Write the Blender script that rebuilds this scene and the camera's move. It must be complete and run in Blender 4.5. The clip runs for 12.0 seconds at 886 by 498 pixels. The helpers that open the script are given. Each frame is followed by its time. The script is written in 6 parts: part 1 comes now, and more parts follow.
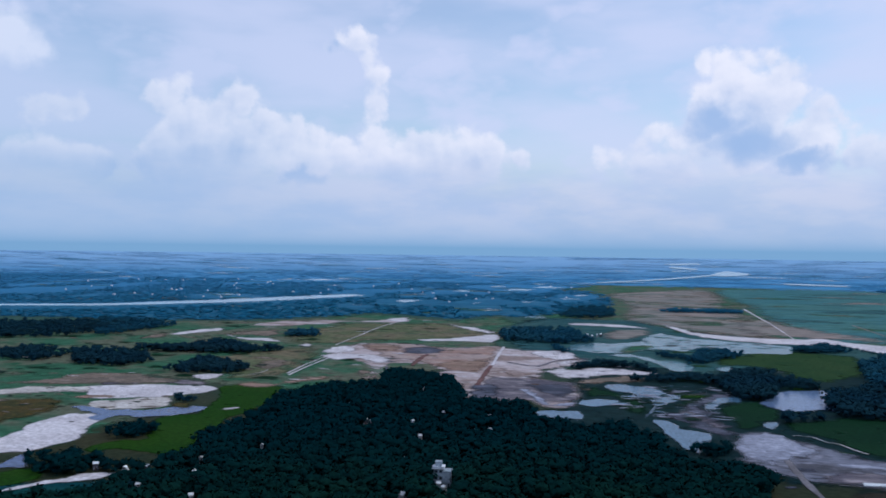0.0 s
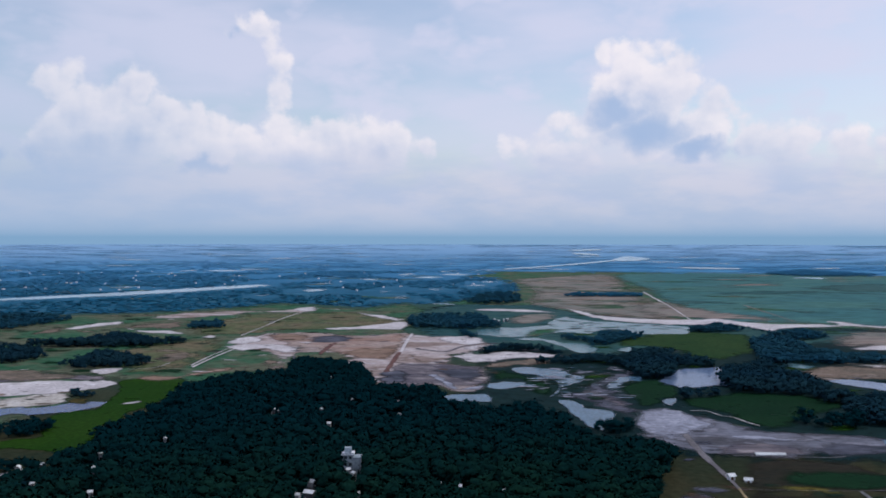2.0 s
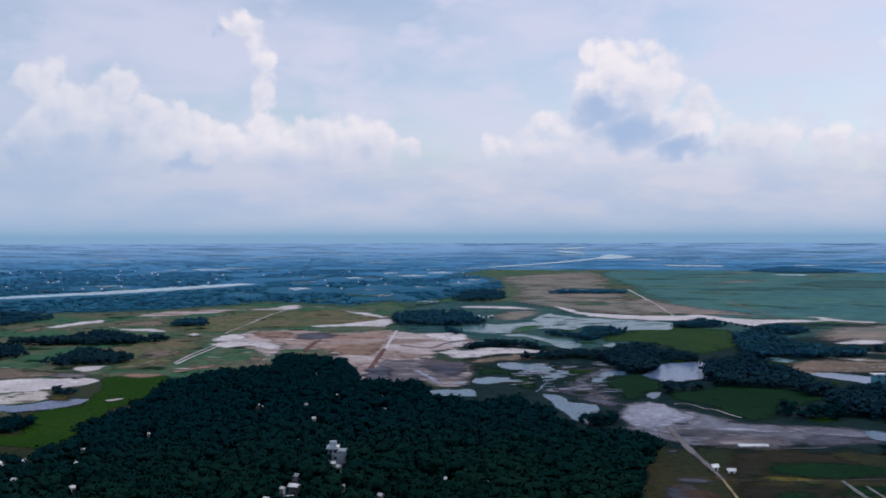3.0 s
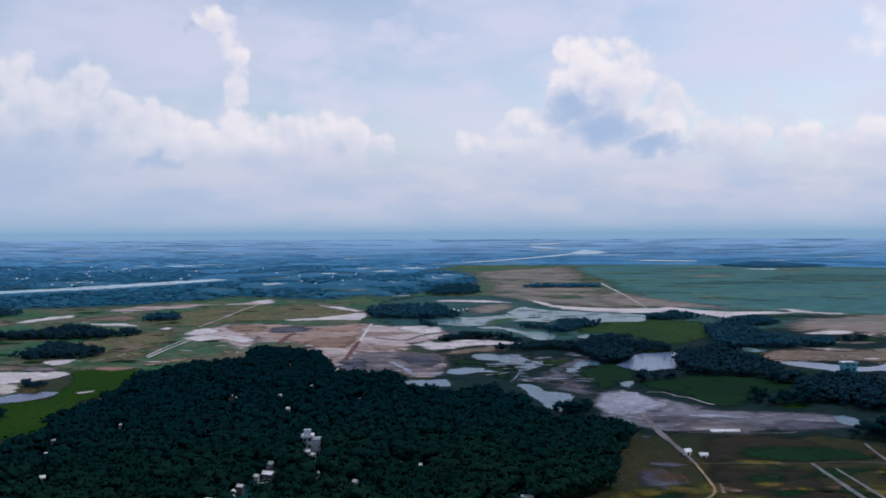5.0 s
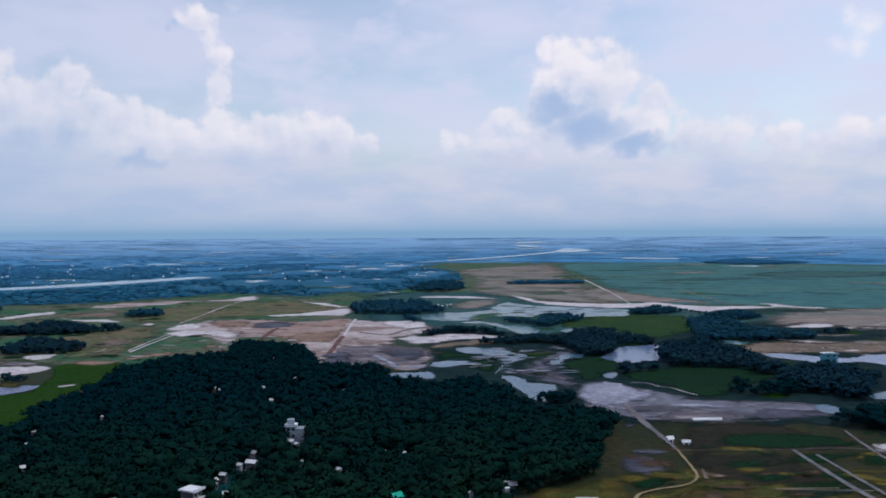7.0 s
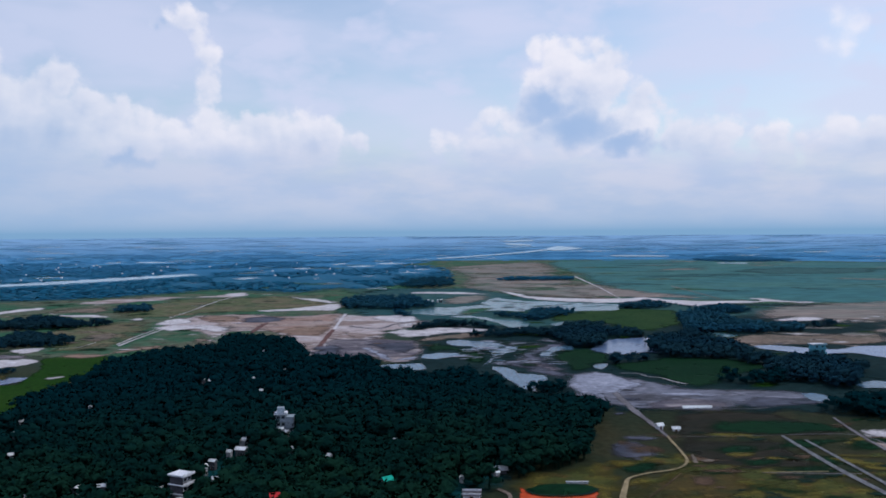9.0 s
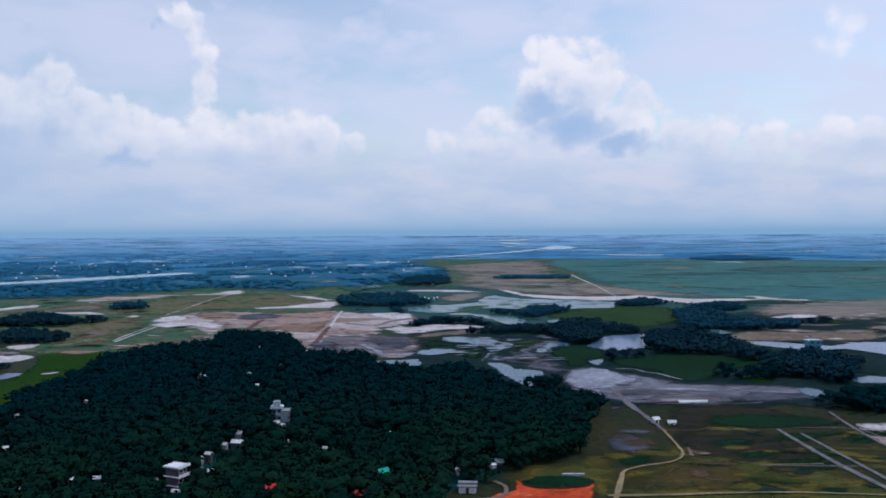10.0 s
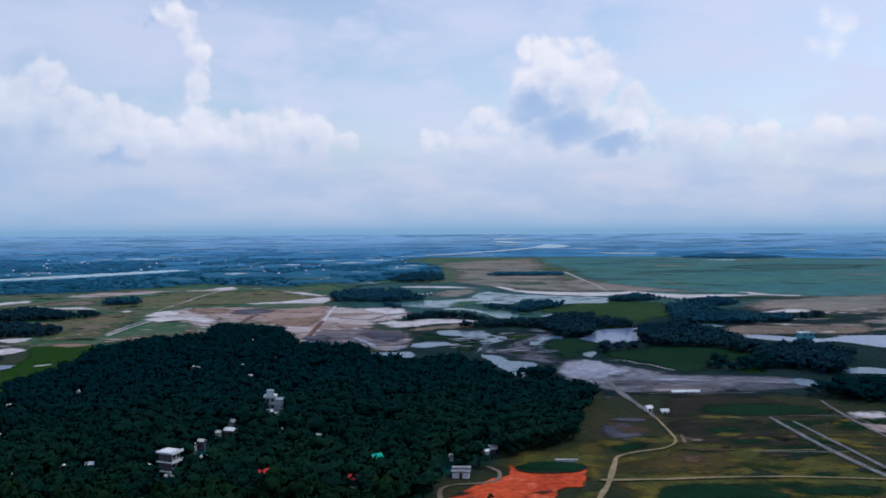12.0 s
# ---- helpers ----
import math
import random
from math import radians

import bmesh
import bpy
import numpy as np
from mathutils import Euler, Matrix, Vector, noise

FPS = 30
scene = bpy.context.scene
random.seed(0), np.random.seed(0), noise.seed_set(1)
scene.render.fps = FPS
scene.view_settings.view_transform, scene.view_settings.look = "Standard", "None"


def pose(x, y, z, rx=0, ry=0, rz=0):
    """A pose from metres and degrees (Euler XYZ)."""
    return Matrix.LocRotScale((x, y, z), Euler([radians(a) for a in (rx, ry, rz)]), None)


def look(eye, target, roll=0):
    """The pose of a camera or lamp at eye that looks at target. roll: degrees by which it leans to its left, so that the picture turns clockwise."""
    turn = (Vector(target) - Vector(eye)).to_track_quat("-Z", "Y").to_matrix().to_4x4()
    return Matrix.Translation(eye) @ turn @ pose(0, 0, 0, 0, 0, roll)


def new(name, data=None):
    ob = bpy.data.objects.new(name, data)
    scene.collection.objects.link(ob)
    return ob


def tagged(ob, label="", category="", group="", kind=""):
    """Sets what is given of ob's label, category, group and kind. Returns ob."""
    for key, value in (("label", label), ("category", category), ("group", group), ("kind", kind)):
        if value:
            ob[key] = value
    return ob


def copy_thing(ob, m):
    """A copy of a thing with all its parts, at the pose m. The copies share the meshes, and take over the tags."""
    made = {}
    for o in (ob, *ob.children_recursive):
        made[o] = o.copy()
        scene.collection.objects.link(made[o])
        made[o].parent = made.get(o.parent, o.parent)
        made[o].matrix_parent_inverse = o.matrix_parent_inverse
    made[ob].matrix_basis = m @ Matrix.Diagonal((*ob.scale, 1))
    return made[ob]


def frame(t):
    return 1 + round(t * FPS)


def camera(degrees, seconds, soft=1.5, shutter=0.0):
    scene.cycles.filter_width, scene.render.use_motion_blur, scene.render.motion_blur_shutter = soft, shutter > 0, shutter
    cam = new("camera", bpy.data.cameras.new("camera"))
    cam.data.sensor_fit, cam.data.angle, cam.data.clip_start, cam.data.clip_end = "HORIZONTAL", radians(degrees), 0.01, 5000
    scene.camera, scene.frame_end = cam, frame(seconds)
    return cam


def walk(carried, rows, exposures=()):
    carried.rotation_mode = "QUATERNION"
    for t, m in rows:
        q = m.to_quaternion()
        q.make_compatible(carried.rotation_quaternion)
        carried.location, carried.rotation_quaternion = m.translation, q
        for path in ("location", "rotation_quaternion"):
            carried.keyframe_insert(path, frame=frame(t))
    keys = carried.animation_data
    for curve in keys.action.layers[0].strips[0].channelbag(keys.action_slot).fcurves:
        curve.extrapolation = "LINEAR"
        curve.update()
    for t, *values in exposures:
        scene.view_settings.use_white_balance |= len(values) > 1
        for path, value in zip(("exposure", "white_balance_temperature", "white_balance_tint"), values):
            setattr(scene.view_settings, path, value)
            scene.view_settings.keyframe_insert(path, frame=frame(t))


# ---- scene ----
def flown(x, y, z, yaw, pitch, roll):
    """The camera's pose from its place, its turn to the left, its tilt up and its lean."""
    return pose(x, y, z, 90 + pitch, 0, yaw) @ pose(0, 0, 0, 0, 0, -roll)


cam = camera(55.12, 12.0, soft=1.75)
PATH = [
    (0.0, flown(0.00, 0.00, 100.00, 9.320, -0.092, -0.749)),
    (0.5, flown(0.34, 0.02, 100.06, 5.643, -0.287, -0.519)),
    (1.0, flown(0.40, 0.16, 99.83, 4.312, -0.473, -0.351)),
    (1.5, flown(0.23, 0.34, 99.33, 3.609, -0.663, -0.167)),
    (2.0, flown(0.15, 0.38, 98.37, 3.067, -0.807, -0.049)),
    (2.5, flown(0.18, 0.36, 97.16, 2.530, -0.862, 0.005)),
    (3.0, flown(0.24, 0.37, 95.89, 2.034, -0.862, 0.110)),
    (5.0, flown(0.28, 0.43, 91.85, 0.320, -1.073, 0.219)),
    (5.5, flown(0.37, 0.43, 90.78, -0.001, -1.100, 0.245)),
    (6.0, flown(0.31, 0.31, 89.59, -0.296, -1.092, 0.262)),
    (6.5, flown(0.48, 0.23, 88.55, -0.525, -1.119, 0.257)),
    (7.0, flown(0.52, 0.39, 87.53, -0.748, -1.124, 0.290)),
    (9.0, flown(0.49, 0.58, 82.57, -1.407, -1.164, 0.347)),
    (9.5, flown(0.64, 0.58, 81.30, -1.531, -1.154, 0.349)),
    (10.0, flown(0.53, 0.56, 80.11, -1.651, -1.183, 0.297)),
    (10.5, flown(0.52, 0.34, 78.87, -1.764, -1.183, 0.314)),
    (11.0, flown(0.52, 0.42, 77.72, -1.884, -1.186, 0.343)),
    (11.5, flown(0.60, 0.40, 76.60, -1.966, -1.168, 0.340)),
    (12.0, flown(0.52, 0.32, 75.73, -2.084, -1.215, 0.278)),
]
walk(cam, PATH, [(0.0, 0.0, 5900, 8), (0.5, 0.0, 6050, 8.5), (1.5, 0.0, 6450, 10), (3.0, 0.0, 6650, 10.5), (5.5, 0.0, 6600, 10.5), (9.0, 0.0, 6250, 8.5), (12.0, 0.0, 6150, 7.5)])

from mathutils.geometry import delaunay_2d_cdt

# world: a bright hazy sky with cumulus, sun high to the right
SUN_AZ, SUN_EL = 75.0, 52.0
world = bpy.data.worlds.new("World")
scene.world = world
world.use_nodes = True
wt = world.node_tree
wt.nodes.clear()


def wnode(kind, **kw):
    n = wt.nodes.new(kind)
    for k, v in kw.items():
        if k == "op":
            n.operation = v
        else:
            for i, item in v.items():
                if isinstance(item, bpy.types.NodeSocket):
                    wt.links.new(item, n.inputs[i])
                else:
                    n.inputs[i].default_value = item
    return n


def wmath(op, a, b=0.0, c=0.0):
    return wnode("ShaderNodeMath", op=op, ins={0: a, 1: b, 2: c}).outputs[0]


def wvec(op, a, b=(0, 0, 0), c=None):
    ins = {0: a, 1: b}
    if c is not None:
        ins[2] = c
    return wnode("ShaderNodeVectorMath", op=op, ins=ins).outputs[1 if op in ("DISTANCE", "LENGTH", "DOT_PRODUCT") else 0]


def wramp(value, low, high):
    n = wnode("ShaderNodeMapRange", ins={0: value, 1: low, 2: high, 3: 0.0, 4: 1.0})
    n.interpolation_type = "SMOOTHSTEP"
    return n.outputs[0]


def wmix(fac, a, b):
    n = wt.nodes.new("ShaderNodeMix")
    n.data_type = "RGBA"
    for i, item in ((0, fac), (6, a), (7, b)):
        if isinstance(item, bpy.types.NodeSocket):
            wt.links.new(item, n.inputs[i])
        else:
            n.inputs[i].default_value = item if i == 0 else (*item, 1)
    return n.outputs[2]


def wnoise(vector, scale, detail, rough=0.55):
    n = wnode("ShaderNodeTexNoise", ins={"Vector": vector, "Scale": scale, "Detail": detail, "Roughness": rough})
    return n.outputs[0]


# direction as (azimuth, elevation) in degrees
way = wnode("ShaderNodeTexCoord").outputs["Generated"]
sep = wnode("ShaderNodeSeparateXYZ", ins={0: way})
azim = wmath("MULTIPLY", wmath("ARCTAN2", sep.outputs[0], sep.outputs[1]), 57.2958)
elev = wmath("MULTIPLY", wmath("ARCSINE", sep.outputs[2]), 57.2958)
comb = wnode("ShaderNodeCombineXYZ", ins={0: azim, 1: elev})
at = comb.outputs[0]

# heaped clouds: heads of the banks as (azimuth, elevation, radius) in degrees
WEST_BANK = [(-35.1, 8.0, 0.94), (-33.6, 8.4, 0.97), (-32.6, 8.5, 0.67), (-35.7, 4.9, 1.5), (-33.9, 5.3, 1.31), (-32.3, 5.4, 1.31), (-31.4, 4.6, 0.94), (-33.5, 3.8, 1.88), (-36.3, 3.7, 1.88), (-26.6, 10.1, 0.82), (-27.3, 9.1, 0.94), (-28.3, 9.4, 0.75), (-23.2, 9.6, 1.05), (-22.3, 9.3, 0.94), (-24.5, 8.3, 1.12), (-26.2, 7.7, 1.88), (-21.2, 8.0, 1.05), (-19.0, 7.7, 0.94), (-20.1, 6.7, 1.5), (-17.7, 6.9, 0.94), (-16.4, 6.2, 0.94), (-22.7, 6.4, 2.25), (-25.5, 5.9, 2.25), (-27.6, 5.5, 1.88), (-18.6, 5.5, 1.88), (-15.2, 5.7, 1.12)]
TOWER = [(-16.3, 13.5, 0.67), (-15.3, 13.4, 0.97), (-14.4, 12.6, 0.75), (-13.9, 11.5, 0.64), (-13.7, 10.8, 0.45), (-14.1, 9.7, 0.6), (-13.8, 8.6, 0.67), (-14.1, 7.6, 0.97), (-17.0, 12.9, 0.34), (-13.8, 7.0, 1.05), (-11.3, 7.1, 0.86), (-10.1, 7.1, 0.97), (-9.2, 7.2, 0.75), (-8.2, 7.8, 0.45), (-7.7, 7.1, 0.86), (-5.9, 6.7, 0.53), (-6.9, 5.9, 1.8), (-4.2, 5.9, 0.9), (-9.5, 5.3, 2.25), (-12.6, 5.2, 1.88)]
EAST_BANK = [(1.2, 6.0, 0.64), (2.3, 6.0, 0.6), (3.5, 6.9, 0.75), (4.6, 7.7, 0.67), (5.4, 7.6, 0.75), (6.1, 6.8, 0.75), (3.9, 5.3, 1.5), (6.1, 5.2, 1.5), (7.7, 11.8, 0.82), (8.8, 12.3, 0.67), (10.3, 12.1, 0.82), (11.6, 12.2, 0.82), (12.5, 11.3, 0.94), (13.2, 10.2, 0.82), (9.5, 10.4, 1.8), (11.4, 9.2, 2.17), (14.7, 9.2, 0.82), (15.8, 8.3, 0.75), (8.0, 9.7, 1.43), (14.3, 7.7, 1.43), (16.3, 7.6, 0.67), (10.3, 7.0, 2.25), (13.6, 6.2, 1.88), (7.7, 7.5, 1.43)]
FAR_EAST = [(16.9, 6.1, 1.2), (18.1, 6.4, 0.82), (19.5, 6.5, 0.67), (20.3, 6.3, 0.75), (19.0, 5.3, 1.57), (22.0, 6.0, 0.67), (23.2, 6.2, 0.75), (24.4, 5.6, 0.82), (22.7, 4.8, 1.57), (26.0, 6.2, 0.82), (26.9, 6.1, 0.67), (25.7, 4.9, 1.43), (28.5, 4.9, 1.8), (30.6, 5.4, 1.5)]
PUFFS = [(26.3, 12.8, 0.75), (27.2, 12.0, 0.67), (26.7, 10.9, 0.53), (25.6, 11.2, 0.53), (-36.4, 12.3, 1.8), (-35.3, 11.6, 0.97)]


def heap(p, heads):
    """How deep inside the heaped clouds a direction lies, in degrees, and the share of it that is billows."""
    n = wnode("ShaderNodeTexNoise", ins={"Vector": p, "Scale": 0.8, "Detail": 5.0, "Roughness": 0.55})
    bent = wvec("MULTIPLY_ADD", n.outputs[1], (1.3, 1.0, 0), wvec("SUBTRACT", p, (0.65, 0.5, 0)))
    found = None
    for az, el, r in heads:
        d = wmath("SUBTRACT", wvec("DISTANCE", bent, (az, el, 0)), r + 0.05)
        found = d if found is None else wmath("SMOOTH_MIN", found, d, 1.0)
    cells = wnode("ShaderNodeTexVoronoi", ins={"Vector": bent, "Scale": 0.62})
    puffs = wmath("MULTIPLY", wmath("SUBTRACT", 0.5, cells.outputs[0]), 0.8)
    billow = wmath("MULTIPLY", wmath("SUBTRACT", wnoise(p, 1.7, 4, 0.5), 0.5), 0.6)
    rough = wmath("ADD", puffs, billow)
    return wmath("SUBTRACT", rough, found), rough


HEAPS = WEST_BANK + TOWER + EAST_BANK + FAR_EAST
deep, rough_here = heap(at, HEAPS)
deep_lit, rough_lit = heap(wvec("ADD", at, (0.30, 0.40, 0)), HEAPS)
cover = wmath("MULTIPLY", wramp(deep, -0.12, 0.5), wramp(elev, 2.2, 6.0))
faint, _ = heap(at, PUFFS)
faint = wmath("MULTIPLY", wramp(faint, -0.3, 0.9), 0.85)
rim = wmath("SUBTRACT", 1.0, wramp(deep_lit, -0.3, 2.8))
slope = wramp(wmath("SUBTRACT", rough_here, rough_lit), -0.6, 0.6)
# shaded hollows under the great heads: (azimuth, elevation, half width, half height)
shade = None
ragged = wvec("ADD", at, wvec("MULTIPLY_ADD", wnode("ShaderNodeTexNoise", ins={"Vector": at, "Scale": 0.6, "Detail": 4.0}).outputs[1], (3.0, 2.2, 0), (-1.5, -1.1, 0)))
for az, el, w, h in ((-29.4, 4.3, 2.1, 1.2), (-28.8, 3.1, 2.6, 0.5), (8.4, 8.2, 1.9, 1.1), (10.5, 6.7, 2.3, 1.2), (13.4, 5.6, 2.1, 0.6), (-16.9, 13.1, 0.7, 0.5), (-36.3, 2.8, 2.2, 0.6), (-19.1, 4.5, 2.2, 0.5)):
    d = wvec("LENGTH", wvec("MULTIPLY", wvec("SUBTRACT", ragged, (az, el, 0)), (1 / w, 1 / h, 0)))
    s = wmath("SUBTRACT", 1.0, wramp(d, 0.3, 1.6))
    shade = s if shade is None else wmath("MAXIMUM", shade, s)
body_tone = wramp(wnoise(wvec("MULTIPLY", at, (0.16, 0.28, 1)), 1.0, 3, 0.5), 0.36, 0.64)
lit = wmath("ADD", wmath("MULTIPLY_ADD", rim, 0.66, wmath("MULTIPLY", slope, 0.14)), wmath("MULTIPLY", body_tone, 0.30))
lit = wmath("MULTIPLY", lit, wmath("MULTIPLY_ADD", shade, -0.75, 1.0))

sky = wnode("ShaderNodeTexSky")
sky.sky_type, sky.sun_disc = "NISHITA", False
sky.sun_elevation, sky.sun_rotation = radians(SUN_EL), radians(SUN_AZ)
sky.air_density, sky.dust_density = 1.0, 1.5
clear = wvec("SCALE", sky.outputs[0])
clear.node.inputs["Scale"].default_value = 0.15

# thin high cloud: broad streaks and soft patches
stretch = wvec("MULTIPLY", at, (0.05, 0.16, 1))
veil = wramp(wnoise(stretch, 1.3, 4, 0.45), 0.36, 0.62)
patch_noise = wramp(wnoise(wvec("MULTIPLY", at, (0.11, 0.2, 1)), 1.5, 4, 0.5), 0.40, 0.66)
high = wmath("MAXIMUM", wmath("MULTIPLY", veil, 0.85), wmath("MULTIPLY", patch_noise, 0.9))
high = wmath("MULTIPLY_ADD", high, 0.66, 0.21)
colour = wmix(high, clear, (0.67, 0.685, 0.87))
colour = wmix(faint, colour, (0.84, 0.83, 0.93))
# low hazy bank between the heaps and the horizon
bank = wmath("SUBTRACT", 1.0, wramp(wmath("ADD", elev, wmath("MULTIPLY", wnoise(wvec("MULTIPLY", at, (0.1, 0.3, 1)), 1.0, 4), 3.0)), 4.0, 8.5))
bank_tone = wramp(wnoise(wvec("MULTIPLY", at, (0.09, 0.28, 1)), 1.6, 5), 0.35, 0.65)
bank_colour = wmix(bank_tone, (0.48, 0.56, 0.77), (0.66, 0.66, 0.79))
colour = wmix(wmath("MULTIPLY", bank, 0.88), colour, bank_colour)
heap_colour = wmix(lit, (0.42, 0.52, 0.74), (0.90, 0.86, 0.92))
heap_colour = wmix(wramp(elev, 3.4, 6.8), bank_colour, heap_colour)
colour = wmix(wmath("MULTIPLY", cover, 0.90), colour, heap_colour)
colour = wmix(wmath("MULTIPLY", wmath("MULTIPLY", shade, cover), 0.7), colour, (0.34, 0.48, 0.74))
mist = wmath("POWER", 2.718, wmath("MULTIPLY", wmath("MULTIPLY", wmath("MAXIMUM", elev, 0.0), wmath("MULTIPLY_ADD", wramp(azim, -32.0, 0.0), 0.36, 0.11)), -1.0))
colour = wmix(wmath("MULTIPLY", mist, 0.85), colour, (0.34, 0.48, 0.69))
low = wmath("POWER", 2.718, wmath("MULTIPLY", wmath("MAXIMUM", elev, 0.0), -1.9))
colour = wmix(wmath("MULTIPLY", low, 0.9), colour, (0.20, 0.37, 0.58))
back = wnode("ShaderNodeBackground", ins={0: colour, 1: 1.0})
out = wnode("ShaderNodeOutputWorld", ins={0: back.outputs[0]})

sun = new("sun", bpy.data.lights.new("sun", "SUN"))
sun.data.energy, sun.data.angle, sun.data.color = 1.15, radians(10.0), (1.0, 0.95, 0.88)
sa, se = radians(SUN_AZ), radians(SUN_EL)
sun.matrix_world = look((900 * math.sin(sa), 900 * math.cos(sa), 900 * math.tan(se)), (0, 0, 0))

# ---- materials ----


def material(name, colours, scales=(0.02, 0.3), rough=0.9, bump=0.3, sheen=0.0, spec=0.02, random_tint=0.0, island=0.0, stretch=(1, 1, 1), cut=(0.35, 0.65), metal=0.0, away=None, spread=False):
    """A surface of two or three mottled colours with variation at two scales (per metre); spread: it lies on the land with a worn rim."""
    m = bpy.data.materials.new(name)
    m.use_nodes = True
    nt = m.node_tree
    bsdf = nt.nodes["Principled BSDF"]
    coord = nt.nodes.new("ShaderNodeTexCoord")
    mapping = nt.nodes.new("ShaderNodeMapping")
    mapping.inputs["Scale"].default_value = stretch
    nt.links.new(coord.outputs["Object"], mapping.inputs[0])

    def noise_at(scale, detail, grain=0.6):
        n = nt.nodes.new("ShaderNodeTexNoise")
        n.inputs["Scale"].default_value, n.inputs["Detail"].default_value = scale, detail
        n.inputs["Roughness"].default_value = grain
        nt.links.new(mapping.outputs[0], n.inputs["Vector"])
        return n.outputs[0]

    def ramp(value, low, high):
        n = nt.nodes.new("ShaderNodeMapRange")
        n.interpolation_type = "SMOOTHSTEP"
        n.inputs[1].default_value, n.inputs[2].default_value = low, high
        nt.links.new(value, n.inputs[0])
        return n.outputs[0]

    def mixed(fac, a, b, blend="MIX"):
        n = nt.nodes.new("ShaderNodeMix")
        n.data_type, n.blend_type = "RGBA", blend
        for i, item in ((0, fac), (6, a), (7, b)):
            if isinstance(item, bpy.types.NodeSocket):
                nt.links.new(item, n.inputs[i])
            else:
                n.inputs[i].default_value = item if i == 0 else (*item, 1)
        return n.outputs[2]

    broad, fine = noise_at(scales[0], 5), noise_at(scales[1], 4)
    col = mixed(ramp(broad, *cut), colours[0], colours[1])
    if len(colours) > 2:
        col = mixed(ramp(noise_at(scales[0] * 2.7, 5), 0.52, 0.68), col, colours[2])
    col = mixed(0.42, col, mixed(ramp(fine, 0.33, 0.67), (0.45, 0.45, 0.45), (1.5, 1.5, 1.5)), "MULTIPLY")
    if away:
        # painted distance haze: the colour shifts to a haze tone further out
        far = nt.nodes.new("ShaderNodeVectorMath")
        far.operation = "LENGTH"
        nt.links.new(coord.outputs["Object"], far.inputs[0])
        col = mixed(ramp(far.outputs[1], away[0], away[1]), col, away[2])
    if random_tint or island:
        info = nt.nodes.new("ShaderNodeObjectInfo" if random_tint else "ShaderNodeNewGeometry")
        value = info.outputs["Random" if random_tint else "Random Per Island"]
        amount = random_tint or island
        col = mixed(amount, col, mixed(value, (0.3, 0.4, 0.5), (1.7, 1.6, 1.3)), "MULTIPLY")
    nt.links.new(col, bsdf.inputs["Base Color"])
    # spreads of ground thin out raggedly towards their rims
    rim = nt.nodes.new("ShaderNodeAttribute")
    rim.attribute_name = "thinning"
    worn = nt.nodes.new("ShaderNodeMath")
    worn.operation, worn.inputs[1].default_value = "MULTIPLY_ADD", 1.0
    speck = nt.nodes.new("ShaderNodeMath")
    speck.operation = "MULTIPLY_ADD"
    speck.inputs[1].default_value, speck.inputs[2].default_value = 2.6, -1.3
    nt.links.new(noise_at(0.055, 8, 0.68), speck.inputs[0])
    nt.links.new(rim.outputs["Fac"], worn.inputs[0])
    nt.links.new(speck.outputs[0], worn.inputs[2])
    solid = nt.nodes.new("ShaderNodeMapRange")
    solid.interpolation_type = "SMOOTHSTEP"
    solid.inputs[1].default_value, solid.inputs[2].default_value = 0.92, 0.18
    solid.inputs[3].default_value, solid.inputs[4].default_value = 0.0, 1.0
    nt.links.new(worn.outputs[0], solid.inputs[0])
    if spread:
        nt.links.new(solid.outputs[0], bsdf.inputs["Alpha"])
    bsdf.inputs["Roughness"].default_value = rough
    bsdf.inputs["Metallic"].default_value = metal
    bsdf.inputs["Specular IOR Level"].default_value = spec
    if sheen:
        bsdf.inputs["Sheen Weight"].default_value = sheen
        bsdf.inputs["Sheen Roughness"].default_value = 0.5
        bsdf.inputs["Sheen Tint"].default_value = (0.35, 0.6, 1.0, 1)
    if bump:
        b = nt.nodes.new("ShaderNodeBump")
        b.inputs["Strength"].default_value, b.inputs["Distance"].default_value = bump, 0.15
        nt.links.new(fine, b.inputs["Height"])
        nt.links.new(b.outputs[0], bsdf.inputs["Normal"])
    return m


# grass turns hazy blue-green beyond 420 m, haze in the colour
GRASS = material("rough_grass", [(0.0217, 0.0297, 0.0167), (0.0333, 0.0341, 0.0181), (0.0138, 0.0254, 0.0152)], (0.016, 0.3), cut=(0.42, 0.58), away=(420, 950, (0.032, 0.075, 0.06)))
# floor colour chosen to set the tone of the shaded gaps between crowns
UNDERGROWTH = material("dark_undergrowth", [(0.0035, 0.0371, 0.0457), (0.0056, 0.0457, 0.0457)], (0.05, 0.6), spread=True)
# haze blue is painted in, stronger with distance
FAR_FLOOR = material("hazed_far_wood_floor", [(0.0153, 0.0934, 0.161), (0.0214, 0.106, 0.181), (0.0398, 0.141, 0.201)], (0.006, 0.04), bump=0, stretch=(0.5, 1.6, 1), spread=True, away=(1250, 2400, (0.042, 0.175, 0.33)))
FIELD = material("crop_field", [(0.0095, 0.040, 0.0038), (0.0145, 0.046, 0.0048)], (0.02, 0.4), spread=True)
# FIELD's green greyed by distance haze, which is put into the colour
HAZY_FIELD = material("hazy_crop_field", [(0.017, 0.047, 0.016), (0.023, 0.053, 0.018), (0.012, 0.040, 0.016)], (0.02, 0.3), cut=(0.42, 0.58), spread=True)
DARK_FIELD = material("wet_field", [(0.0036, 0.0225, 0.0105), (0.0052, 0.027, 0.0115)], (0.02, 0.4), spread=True)
